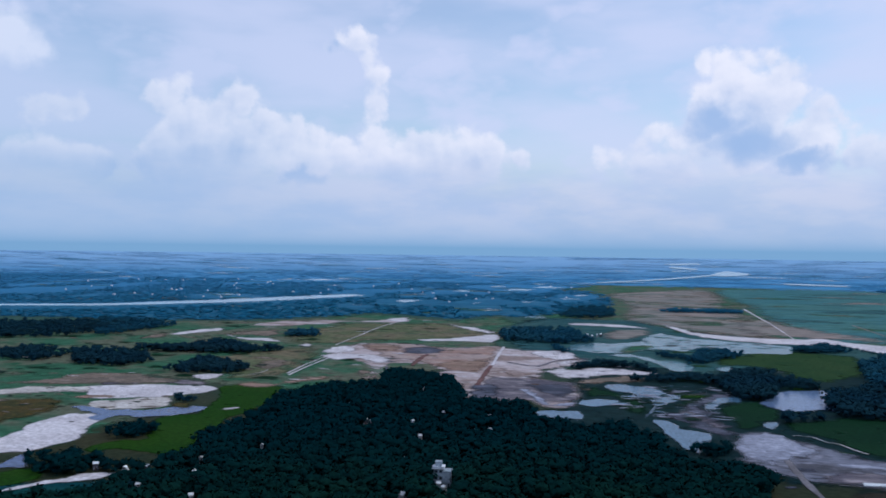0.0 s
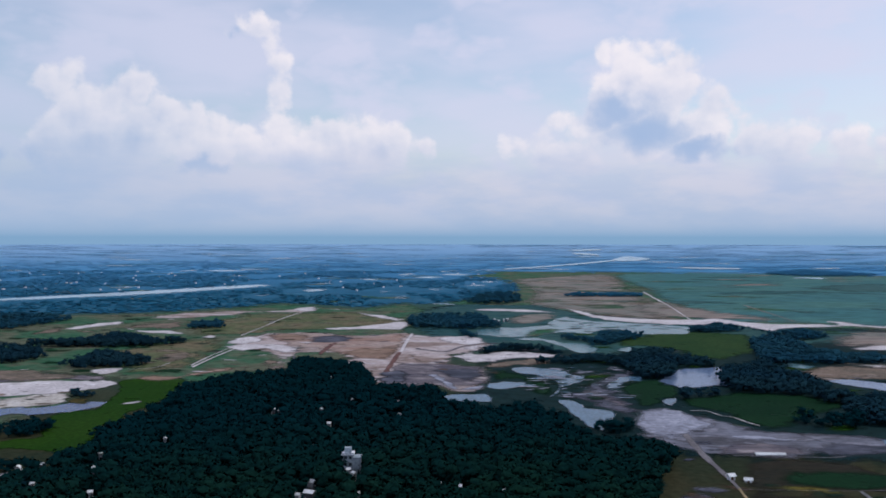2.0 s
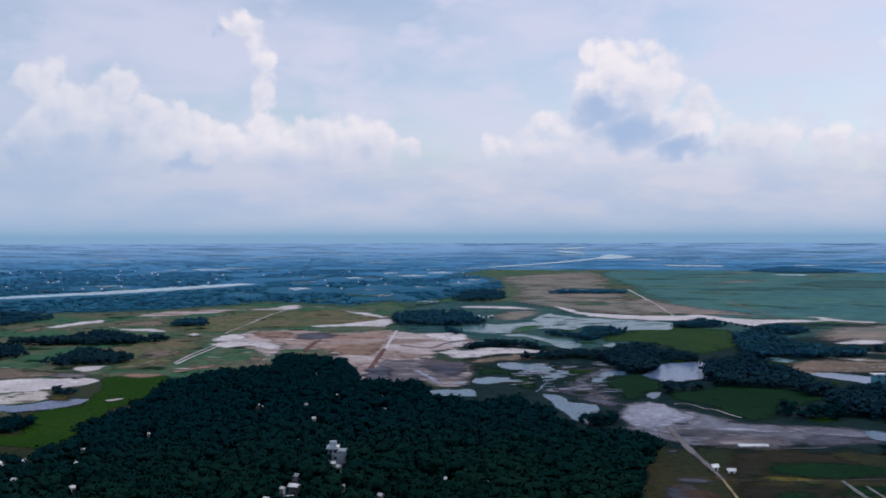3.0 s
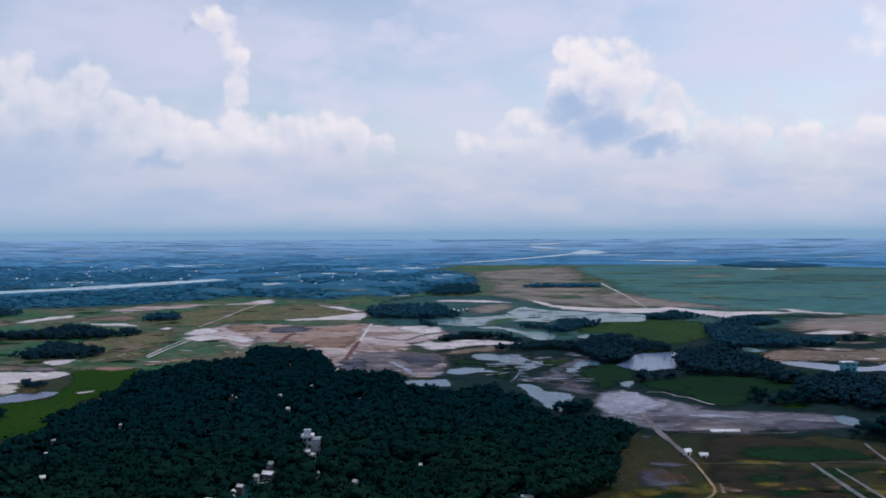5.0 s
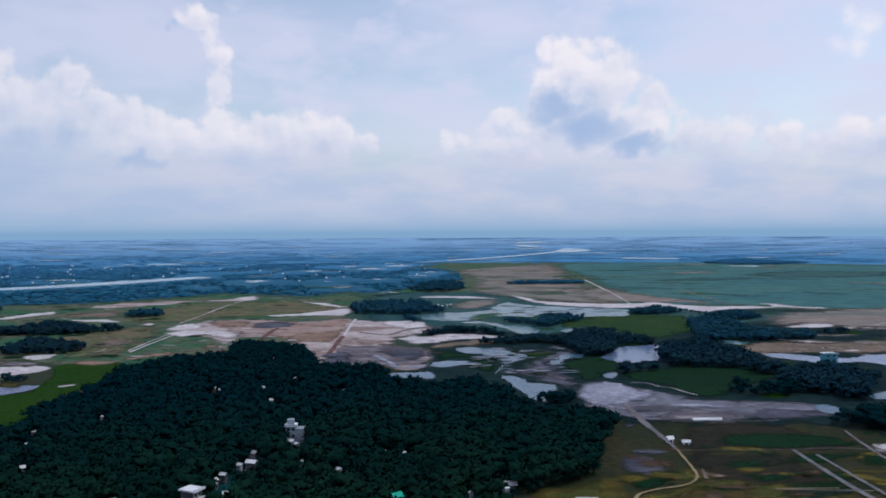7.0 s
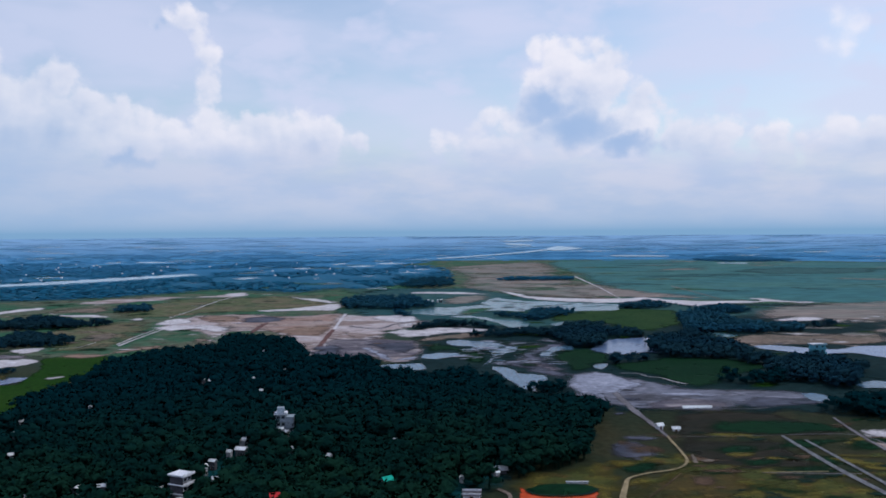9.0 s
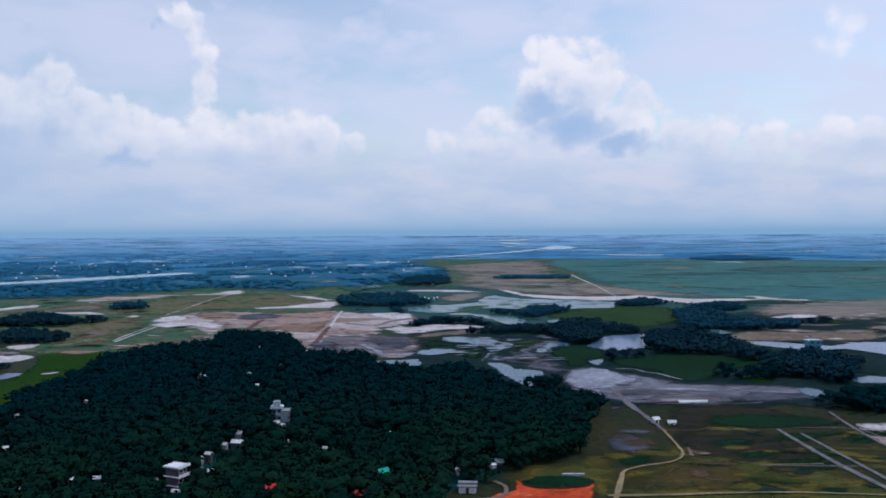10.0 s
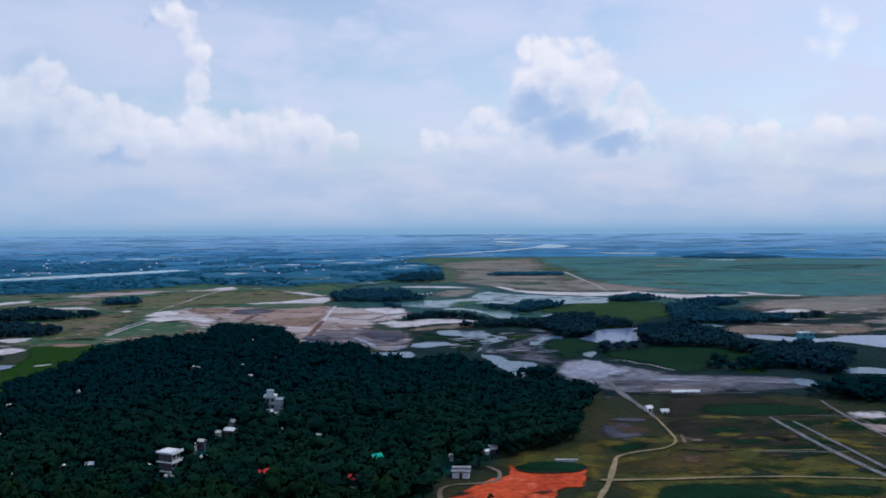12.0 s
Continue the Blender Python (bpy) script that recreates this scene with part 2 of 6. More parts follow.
# the blue of distance haze is worked into the paddy green
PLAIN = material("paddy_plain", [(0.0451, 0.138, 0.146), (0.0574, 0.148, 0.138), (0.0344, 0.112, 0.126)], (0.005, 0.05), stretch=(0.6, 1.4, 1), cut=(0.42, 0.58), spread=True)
FALLOW = material("fallow_field", [(0.205, 0.182, 0.165), (0.145, 0.155, 0.142), (0.275, 0.21, 0.188)], (0.008, 0.06), stretch=(0.6, 1.6, 1), cut=(0.42, 0.58), spread=True)
# grass tones veiled by distance haze, painted into the colour
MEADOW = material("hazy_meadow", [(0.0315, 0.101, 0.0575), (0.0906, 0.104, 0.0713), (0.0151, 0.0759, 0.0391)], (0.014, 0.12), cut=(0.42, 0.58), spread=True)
LOWLAND = material("damp_lowland", [(0.0055, 0.0205, 0.023), (0.0085, 0.0245, 0.026), (0.004, 0.017, 0.0205)], (0.012, 0.15), cut=(0.42, 0.58), spread=True)
TAN = material("tan_earth", [(0.165, 0.13, 0.105), (0.11, 0.098, 0.08), (0.215, 0.175, 0.15)], (0.03, 0.3), spread=True)
GOLD_GRASS = material("dry_yellow_grass", [(0.102, 0.0868, 0.0204), (0.0509, 0.0602, 0.0189), (0.0915, 0.0621, 0.0235)], (0.05, 0.5), cut=(0.42, 0.58), spread=True)
SCRUB = material("low_scrub", [(0.007, 0.022, 0.018), (0.012, 0.029, 0.018)], (0.05, 0.7), spread=True)
SAND = material("white_sand", [(0.54, 0.52, 0.54), (0.42, 0.4, 0.42), (0.6, 0.59, 0.62)], (0.03, 0.4), spread=True)
PINK_SAND = material("pinkish_sand", [(0.38, 0.33, 0.33), (0.22, 0.17, 0.155), (0.48, 0.46, 0.48)], (0.02, 0.2), stretch=(0.7, 1.2, 1), cut=(0.42, 0.58), spread=True)
RED_SOIL = material("reddish_soil", [(0.27, 0.18, 0.15), (0.32, 0.26, 0.24), (0.18, 0.13, 0.12)], (0.03, 0.3), stretch=(0.5, 1.6, 1), cut=(0.42, 0.58), spread=True)
MUD = material("grey_mud", [(0.0421, 0.0476, 0.067), (0.0918, 0.0978, 0.129), (0.0229, 0.0323, 0.0411)], (0.03, 0.2), rough=0.7, stretch=(0.6, 1.3, 1), cut=(0.42, 0.58), spread=True)
MUD_SAND = material("grey_lilac_sand", [(0.145, 0.155, 0.195), (0.07, 0.072, 0.086), (0.215, 0.222, 0.27)], (0.03, 0.25), stretch=(0.7, 1.3, 1), cut=(0.42, 0.58), spread=True)
DUSK_SAND = material("dull_mauve_sand", [(0.15, 0.135, 0.15), (0.085, 0.08, 0.10), (0.26, 0.235, 0.25)], (0.035, 0.25), stretch=(0.6, 1.3, 1), cut=(0.42, 0.58), spread=True)
CLAY = material("orange_tan_clay", [(0.24, 0.165, 0.13), (0.17, 0.12, 0.095), (0.3, 0.23, 0.19)], (0.04, 0.3), stretch=(0.5, 1.5, 1), cut=(0.42, 0.58), spread=True)
CREAM = material("cream_sand", [(0.47, 0.45, 0.42), (0.36, 0.34, 0.32), (0.55, 0.54, 0.53)], (0.03, 0.4), spread=True)
OLIVE = material("olive_meadow", [(0.0864, 0.106, 0.0552), (0.132, 0.115, 0.0744), (0.0576, 0.0888, 0.0528)], (0.016, 0.14), cut=(0.42, 0.58), spread=True)
ORANGE = material("orange_earth", [(0.50, 0.075, 0.028), (0.38, 0.05, 0.022), (0.55, 0.12, 0.06)], (0.06, 0.5), spread=True)
RED_EARTH = material("red_embankment", [(0.15, 0.085, 0.08), (0.11, 0.06, 0.058)], (0.05, 0.5), spread=True)
DIRT = material("dirt_track", [(0.299, 0.242, 0.142), (0.207, 0.171, 0.104)], (0.05, 0.6), spread=True)
CAUSEWAY = material("grey_causeway", [(0.17, 0.165, 0.18), (0.11, 0.105, 0.115)], (0.05, 0.6), spread=True)
# back of the forest blued by painted haze; base kept dark for cloud shade
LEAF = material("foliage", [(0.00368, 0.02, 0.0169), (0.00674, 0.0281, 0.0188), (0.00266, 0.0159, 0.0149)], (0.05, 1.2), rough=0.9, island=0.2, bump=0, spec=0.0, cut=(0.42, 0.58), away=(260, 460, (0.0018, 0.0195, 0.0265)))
LEAF_NEAR = material("leafy_crown", [(0.00425, 0.0187, 0.0115), (0.0085, 0.0263, 0.0119)], (0.3, 1.6), rough=0.9, island=0.3, bump=0, spec=0.0)
# groves at middle distance: blue of the hazy air painted into the leaves
LEAF_MID = material("hazed_foliage", [(0.0068, 0.028, 0.048), (0.0095, 0.033, 0.048)], (0.02, 0.5), rough=0.9, island=0.3, bump=0, spec=0.0)
LEAF_DIM = material("haze_blue_foliage", [(0.0103, 0.0529, 0.0943), (0.0144, 0.0609, 0.0943)], (0.02, 0.5), rough=0.9, island=0.3, bump=0, spec=0.0)
EARTH = material("brown_earth", [(0.0938, 0.0616, 0.042), (0.0625, 0.044, 0.03), (0.119, 0.0792, 0.055)], (0.05, 0.4), spread=True)
EARTH_DARK = material("dark_fallow", [(0.0189, 0.0203, 0.0161), (0.0245, 0.0231, 0.0175), (0.0126, 0.0175, 0.014)], (0.04, 0.4), stretch=(0.5, 1.3, 1), cut=(0.42, 0.58), spread=True)
OCHRE = material("brown_dry_grass", [(0.0604, 0.0465, 0.0179), (0.0362, 0.0394, 0.0165), (0.0884, 0.0644, 0.0209)], (0.06, 0.5), cut=(0.42, 0.58), spread=True)
LILAC_SAND = material("pale_lilac_sand", [(0.28, 0.3, 0.37), (0.195, 0.21, 0.265), (0.33, 0.35, 0.43)], (0.04, 0.3), spread=True)
# these wood colours carry the distance haze, bluer and paler further out
LEAF_FAR = material("haze_blue_woods", [(0.0154, 0.1, 0.181), (0.0215, 0.117, 0.203), (0.0123, 0.0842, 0.158)], (0.008, 0.05), rough=0.9, island=0.15, bump=0, spec=0.0, cut=(0.42, 0.58), away=(1250, 2400, (0.042, 0.175, 0.33)))
LEAF_HAZY = material("haze_pale_woods", [(0.0499, 0.194, 0.375), (0.0594, 0.21, 0.394)], (0.005, 0.03), rough=0.9, island=0.15, bump=0, spec=0.0, away=(2600, 4600, (0.19, 0.355, 0.545)), spread=True)
BARK = material("bark", [(0.09, 0.07, 0.05), (0.05, 0.04, 0.03)], (0.5, 6.0), random_tint=0.3)
PLASTER = material("white_plaster", [(0.72, 0.74, 0.78), (0.58, 0.60, 0.64)], (0.2, 2.0), rough=0.7)
# facade shade is painted into this dark wall; also the villa's dark roof
DARK_WALL = material("shaded_dark_wall", [(0.10, 0.10, 0.115), (0.06, 0.06, 0.07)], (0.3, 2.0))
BLUE_GREY = material("blue_grey_wall", [(0.332, 0.399, 0.451), (0.221, 0.271, 0.309)], (0.3, 2.0))
GREY_WALL = material("grey_wall", [(0.40, 0.41, 0.43), (0.28, 0.29, 0.30)], (0.3, 2.0))
TIN = material("tin_roof", [(0.72, 0.76, 0.78), (0.55, 0.58, 0.60)], (0.3, 3.0), rough=0.5)
GREEN_TIN = material("green_tin_roof", [(0.02, 0.42, 0.30), (0.015, 0.33, 0.24)], (0.3, 2.0), rough=0.5)
RED_TIN = material("red_tin_roof", [(0.62, 0.05, 0.06), (0.45, 0.04, 0.04)], (0.3, 2.0), rough=0.5)
TEAL = material("teal_paint", [(0.10, 0.33, 0.42), (0.08, 0.27, 0.34)], (0.3, 2.0), rough=0.6)
DOOR = material("brown_door", [(0.10, 0.06, 0.035), (0.07, 0.04, 0.025)], (1, 9))
CONCRETE = material("pale_concrete", [(0.18, 0.189, 0.201), (0.107, 0.111, 0.119)], (0.2, 1.5))


def glassy(name, colour, rough, spec=0.5, ripple=0.0, spread=False):
    m = material(name, [colour, tuple(c * 0.75 for c in colour)], (0.01, 0.6), rough=rough, bump=ripple, spec=spec, spread=spread)
    m.node_tree.nodes["Principled BSDF"].inputs["IOR"].default_value = 1.33
    return m


# dark paddy and marsh hold the same painted haze in their blue
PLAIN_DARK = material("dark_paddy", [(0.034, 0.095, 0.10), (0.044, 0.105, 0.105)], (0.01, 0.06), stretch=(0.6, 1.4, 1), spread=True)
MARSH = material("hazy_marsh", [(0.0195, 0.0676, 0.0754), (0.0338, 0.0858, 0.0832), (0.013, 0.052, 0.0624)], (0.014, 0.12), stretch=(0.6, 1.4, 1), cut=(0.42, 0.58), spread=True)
# pale sky reflection is partly painted into these water base colours
WATER = glassy("pond_water", (0.06, 0.132, 0.205), 0.2, 0.10, 0.02, True)
RIVER = glassy("sky_pale_water", (0.22, 0.42, 0.54), 0.25, 0.5, 0.02, True)
LAGOON_WATER = glassy("lagoon_water", (0.075, 0.17, 0.20), 0.2, 0.08, 0.02, True)
POND_LILAC = glassy("lilac_pond_water", (0.115, 0.175, 0.29), 0.2, 0.10, 0.02, True)
POND_BLUE = glassy("blue_pond_water", (0.045, 0.085, 0.19), 0.2, 0.12, 0.02, True)
GLASS = glassy("window_glass", (0.03, 0.04, 0.05), 0.08)

# far land, with distance haze put into its colours
DISTANCE = material("hazy_far_country", [(0.0513, 0.198, 0.372), (0.0627, 0.216, 0.396), (0.0798, 0.252, 0.426)], (0.006, 0.03), bump=0, stretch=(0.5, 1.0, 1), cut=(0.45, 0.55), away=(2600, 4800, (0.21, 0.38, 0.575)))
# clearings tinted with haze blue
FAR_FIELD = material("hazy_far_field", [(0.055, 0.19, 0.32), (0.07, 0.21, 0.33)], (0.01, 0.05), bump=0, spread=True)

# ---- geometry helpers ----


def tri_mesh(name, verts, tris, mat, normals=None):
    """A mesh from arrays of vertices and triangles."""
    me = bpy.data.meshes.new(name)
    me.vertices.add(len(verts))
    me.vertices.foreach_set("co", np.asarray(verts, np.float32).ravel())
    me.loops.add(3 * len(tris))
    me.loops.foreach_set("vertex_index", np.asarray(tris, np.int32).ravel())
    me.polygons.add(len(tris))
    me.polygons.foreach_set("loop_start", np.arange(0, 3 * len(tris), 3, dtype=np.int32))
    me.update(calc_edges=True)
    me.shade_smooth()
    if normals is not None:
        me.normals_split_custom_set_from_vertices(np.asarray(normals, np.float32))
    me.materials.append(mat)
    return me


def part(name, bm, mat, parent, label=""):
    """Links a bmesh as one mesh object under a thing."""
    me = bpy.data.meshes.new(name)
    bm.to_mesh(me)
    bm.free()
    me.materials.append(mat)
    ob = new(name, me)
    ob.parent = parent
    return tagged(ob, label)


def box(bm, x0, x1, y0, y1, z0, z1, bevel=0.0):
    r = bmesh.ops.create_cube(bm, size=1.0)
    for v in r["verts"]:
        v.co = Vector(((x0 + x1) / 2 + v.co.x * (x1 - x0), (y0 + y1) / 2 + v.co.y * (y1 - y0), (z0 + z1) / 2 + v.co.z * (z1 - z0)))
    if bevel:
        bmesh.ops.bevel(bm, geom=list({e for v in r["verts"] for e in v.link_edges}), offset=bevel, segments=1, affect="EDGES")
    return bm


def boxed(*a, bevel=0.0):
    return box(bmesh.new(), *a, bevel=bevel)


def rise(x, y):
    """The land swells gently towards the horizon."""
    s = min(max((math.hypot(x, y) - 2400) / 2500, 0), 1)
    return 55 * s * s


def rounded(corners, step, wobble, seed):
    """A closed curve through the corners, with an uneven edge."""
    pts, n = [], len(corners)
    for i in range(n):
        p0, p1, p2, p3 = (Vector(corners[(i + k) % n]) for k in (-1, 0, 1, 2))
        parts = max(2, int(2 * (p2 - p1).length / step))
        for k in range(parts):
            t = k / parts
            q = 0.5 * (2 * p1 + (p2 - p0) * t + (2 * p0 - 5 * p1 + 4 * p2 - p3) * t * t + (3 * p1 - p0 - 3 * p2 + p3) * t ** 3)
            q = q * 0.6 + p1.lerp(p2, t) * 0.4
            a = noise.noise_vector((q.x / (step * 4), q.y / (step * 4), seed)) * wobble + noise.noise_vector((q.x / step / 1.5, q.y / step / 1.5, seed + 9)) * wobble * 0.6 + noise.noise_vector((q.x / step * 1.7, q.y / step * 1.7, seed + 4)) * wobble * 0.3
            pts.append((q.x + a.x, q.y + a.y * 1.5))
    return pts


def patch(name, mat, corners, level, label, category, step=6.0, wobble=6.0, kind="structure", soft=None):
    """A thin spread of ground with a ragged outline that wears off towards its rim."""
    outline = np.array(rounded(corners, step, wobble, len(bpy.data.objects) * 0.37))
    soft = soft or min(40.0, step * 2.2)
    level += 0.0015 * (len(bpy.data.objects) % 60)
    g = soft * 0.55
    gx, gy = np.meshgrid(np.arange(outline[:, 0].min(), outline[:, 0].max(), g), np.arange(outline[:, 1].min(), outline[:, 1].max(), g))
    fill = np.stack([gx.ravel() + (np.arange(gx.size) % 3 - 1) * g * 0.2, gy.ravel()], 1)
    fill = fill[inside(fill[:, 0], fill[:, 1], [tuple(p) for p in outline])]
    depth = np.array([np.linalg.norm(outline - p, axis=1).min() for p in fill]) if len(fill) else np.zeros(0)
    fill, depth = fill[(depth > g * 0.4) & (depth < soft * 2.2)], depth[(depth > g * 0.4) & (depth < soft * 2.2)]
    n = len(outline)
    both = [Vector(p) for p in outline] + [Vector(p) for p in fill]
    worn = [1.0] * n + [max(0.0, 1.0 - d / soft) for d in depth]
    verts, edges, faces, came, *rest = delaunay_2d_cdt(both, [(k, (k + 1) % n) for k in range(n)], [], 1, 1e-3)
    bm = bmesh.new()
    thin = bm.verts.layers.float.new("thinning")
    made = []
    for p, src in zip(verts, came):
        v = bm.verts.new((p.x, p.y, rise(p.x, p.y) + level))
        v[thin] = worn[src[0]] if src else 1.0
        made.append(v)
    for f in faces:
        q = bm.faces.new([made[k] for k in f])
        q.normal_update()
        if q.normal.z < 0:
            q.normal_flip()
    return tagged(part(name, bm, mat, None), label, category, kind=kind)


def strip(name, mat, line, widths, level, label, category, wobble=0.5, kind="structure", step=None):
    """A road, track or river along a line, with its widths at the corners."""
    pts, wid, n = [], [], len(line)
    for i in range(n - 1):
        p0, p1, p2, p3 = Vector(line[max(i - 1, 0)]), Vector(line[i]), Vector(line[i + 1]), Vector(line[min(i + 2, n - 1)])
        parts = max(2, int((p2 - p1).length / (step or max(widths))))
        for k in range(parts + (i == n - 2)):
            t = k / parts
            pts.append(0.5 * (2 * p1 + (p2 - p0) * t + (2 * p0 - 5 * p1 + 4 * p2 - p3) * t * t + (3 * p1 - p0 - 3 * p2 + p3) * t ** 3))
            wid.append(widths[i] + (widths[i + 1] - widths[i]) * t)
    bm, rows = bmesh.new(), []
    level += 0.0015 * (len(bpy.data.objects) % 60)
    thin = bm.verts.layers.float.new("thinning")
    for i, p in enumerate(pts):
        d = (pts[min(i + 1, len(pts) - 1)] - pts[max(i - 1, 0)]).normalized()
        side = Vector((-d.y, d.x))
        row = []
        for s in (-1.25, -0.55, 0.55, 1.25):
            q = p + side * s * (wid[i] / 2 + noise.noise((p.x / 15 * s, p.y / 15, s * 5.0)) * wobble)
            v = bm.verts.new((q.x, q.y, rise(q.x, q.y) + level))
            v[thin] = 1.0 if abs(s) > 1 else 0.0
            row.append(v)
        rows.append(row)
    for a, b in zip(rows, rows[1:]):
        for k in range(3):
            bm.faces.new((a[k], a[k + 1], b[k + 1], b[k]))
    for f in bm.faces:
        f.normal_update()
        if f.normal.z < 0:
            f.normal_flip()
    return tagged(part(name, bm, mat, None), label, category, kind=kind)


def inside(x, y, corners):
    hit = np.zeros(np.shape(x), bool)
    for (x0, y0), (x1, y1) in zip(corners, corners[1:] + corners[:1]):
        crosses = (y0 > y) != (y1 > y)
        hit ^= crosses & (x < (x1 - x0) * (y - y0) / (y1 - y0 + 1e-9) + x0)
    return hit


# ---- ground ----


def land(name, mat, radii, label, segments=240):
    bm = bmesh.new()
    rings = [[bm.verts.new((r * math.sin(a), r * math.cos(a), rise(0, r) - 0.0)) for a in (2 * math.pi * k / segments for k in range(segments))] for r in radii if r > 0]
    for a, b in zip(rings, rings[1:]):
        for k in range(segments):
            bm.faces.new((a[k - 1], b[k - 1], b[k], a[k]))
    if radii[0] == 0:
        bm.faces.new(rings[0])
    bmesh.ops.recalc_face_normals(bm, faces=bm.faces[:])
    if bm.faces[:][0].normal.z < 0:
        bmesh.ops.reverse_faces(bm, faces=bm.faces[:])
    return tagged(part(name, bm, mat, None), label, "ground", kind="structure")


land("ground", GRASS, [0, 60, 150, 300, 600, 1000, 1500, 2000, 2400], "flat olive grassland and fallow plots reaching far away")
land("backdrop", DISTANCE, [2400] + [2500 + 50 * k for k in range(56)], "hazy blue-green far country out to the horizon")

# ---- fields, sand and water ----
patch("forest_floor", UNDERGROWTH, [(-340, 185), (-300, 295), (-245, 320), (-187, 345), (-180, 440), (-186, 512), (-172, 558), (-140, 620), (-95, 605), (-75, 520), (-35, 516), (0, 460), (27, 470), (44, 409), (68, 393), (80, 380), (57, 298), (38, 290), (26, 272), (5, 240), (-30, 186)], 0.06, "dark shaded undergrowth below the forest", "undergrowth")
patch("wood_floor", FAR_FLOOR, [(-1700, 850), (-881, 1020), (-545, 1034), (-434, 1069), (-353, 1156), (-294, 1237), (-175, 1166), (-121, 1249), (-69, 1224), (59, 1556), (48, 1995), (-33, 2096), (27, 2398), (-600, 2320), (-1200, 2075), (-1900, 1460)], 0.03, "dark haze-blue floor of the far woods", "undergrowth", 30, 10)
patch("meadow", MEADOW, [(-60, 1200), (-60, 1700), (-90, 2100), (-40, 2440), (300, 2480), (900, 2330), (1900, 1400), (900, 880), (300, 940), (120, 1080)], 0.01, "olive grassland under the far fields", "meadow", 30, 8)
patch("meadow", MEADOW, [(-520, 330), (-330, 325), (-262, 350), (-248, 400), (-250, 560), (-330, 600), (-560, 590)], 0.012, "olive rough meadow between sand beds", "meadow", 10, 6)
patch("lowland", LOWLAND, [(-25, 480), (60, 400), (120, 372), (320, 366), (480, 560), (640, 880), (480, 930), (300, 960), (130, 1100), (80, 1230), (-60, 1240), (-100, 1060), (-70, 880), (-10, 700)], 0.02, "damp dark green lowland between ponds and groves", "meadow", 10, 8)
patch("meadow", MEADOW, [(-520, 560), (-330, 585), (-180, 560), (-90, 700), (-80, 900), (-60, 1080), (-120, 1240), (-180, 1160), (-294, 1230), (-353, 1156), (-434, 1069), (-560, 1030), (-640, 800)], 0.05, "hazy olive meadow with tan bare spots", "meadow", 10, 8)
patch("dry_grass", GOLD_GRASS, [(30, 292), (44, 298), (60, 300), (72, 296), (64, 275), (58, 255), (50, 232), (44, 250), (30, 262)], 0.045, "dry olive grass between forest and track", "grass")
patch("bare_earth", EARTH, [(76, 314), (80, 324), (90, 322), (92, 315), (88, 309)], 0.09, "low heaps of brown bare earth", "earth", 3, 3)
patch("dry_grass", GOLD_GRASS, [(52, 235), (60, 262), (70, 285), (90, 296), (100, 310), (130, 305), (150, 262), (170, 225), (60, 205)], 0.04, "dry yellowish grass beside the dirt tracks", "grass")
patch("paddy_plain", PLAIN, [(328, 2282), (700, 2360), (1300, 1960), (1900, 1400), (900, 900), (548, 898), (337, 980), (244, 999), (277, 1532)], 0.05, "wide hazy blue-green paddy plain behind the sand bank", "field", 30, 10, soft=45)
patch("fallow_field", FALLOW, [(48, 1976), (328, 2282), (272, 1532), (234, 985), (128, 1094), (89, 1152), (47, 1250), (68, 1547)], 0.08, "brownish fallow field beside the paddy plain", "field", 20, 8, soft=45)
patch("earth_pit", ORANGE, [(31, 270), (36, 265), (55, 268), (54, 257), (50, 248), (45, 247), (40, 234), (30, 215), (-5, 212), (12, 241), (22, 253), (26, 259), (30, 260)], 0.2, "bright orange-red bare earth filling", "earth", 2, 1.2, soft=1.5)
patch("fallow_plot", EARTH_DARK, [(114, 381), (139, 382), (161, 380), (172, 336), (142, 334), (100, 336)], 0.07, "dark brown fallow plot below the sand flat", "field", 4, 2)
patch("crop_field", DARK_FIELD, [(124, 365), (155, 364), (178, 352), (175, 339), (143, 337), (116, 341)], 0.11, "dark green crop strip below the sand flat", "field", 4, 2)
patch("fallow_plot", EARTH_DARK, [(98, 331), (121, 331), (142, 328), (141, 287), (117, 284), (96, 294)], 0.07, "dark brown fallow plot beside the concrete roads", "field", 4, 2)
patch("fallow_plot", OCHRE, [(71, 276), (93, 293), (105, 300), (111, 279), (104, 256), (83, 254), (63, 258)], 0.08, "brownish dry grass plot between two tracks", "field", 4, 2)
patch("crop_field", DARK_FIELD, [(71, 302), (77, 304), (86, 301), (85, 294), (74, 290), (70, 294)], 0.12, "small dark green plot beside the winding track", "field", 4, 2)
patch("crop_field", DARK_FIELD, [(72, 248), (88, 250), (106, 245), (102, 238), (84, 238), (70, 240)], 0.12, "dark green weedy strip below the straight track", "field", 4, 2)
patch("crop_field", DARK_FIELD, [(109, 249), (124, 250), (141, 245), (134, 231), (114, 229), (104, 234)], 0.12, "dark green weedy plot beside the concrete roads", "field", 4, 2)
patch("sand_spread", SAND, [(182, 344), (190, 346), (197, 342), (188, 327), (181, 328), (177, 334)], 0.20, "white sand heap spread beside red soil", "sand", 4, 2)
patch("soil_plot", RED_SOIL, [(173, 327), (179, 325), (188, 324), (180, 309), (174, 311), (169, 318)], 0.16, "reddish bare soil below white sand", "soil", 4, 2)
patch("bare_earth", EARTH, [(72, 331), (80, 333), (87, 325), (89, 308), (79, 309), (72, 320)], 0.13, "pinkish grey bare ground at the forest edge", "sand", 4, 2)

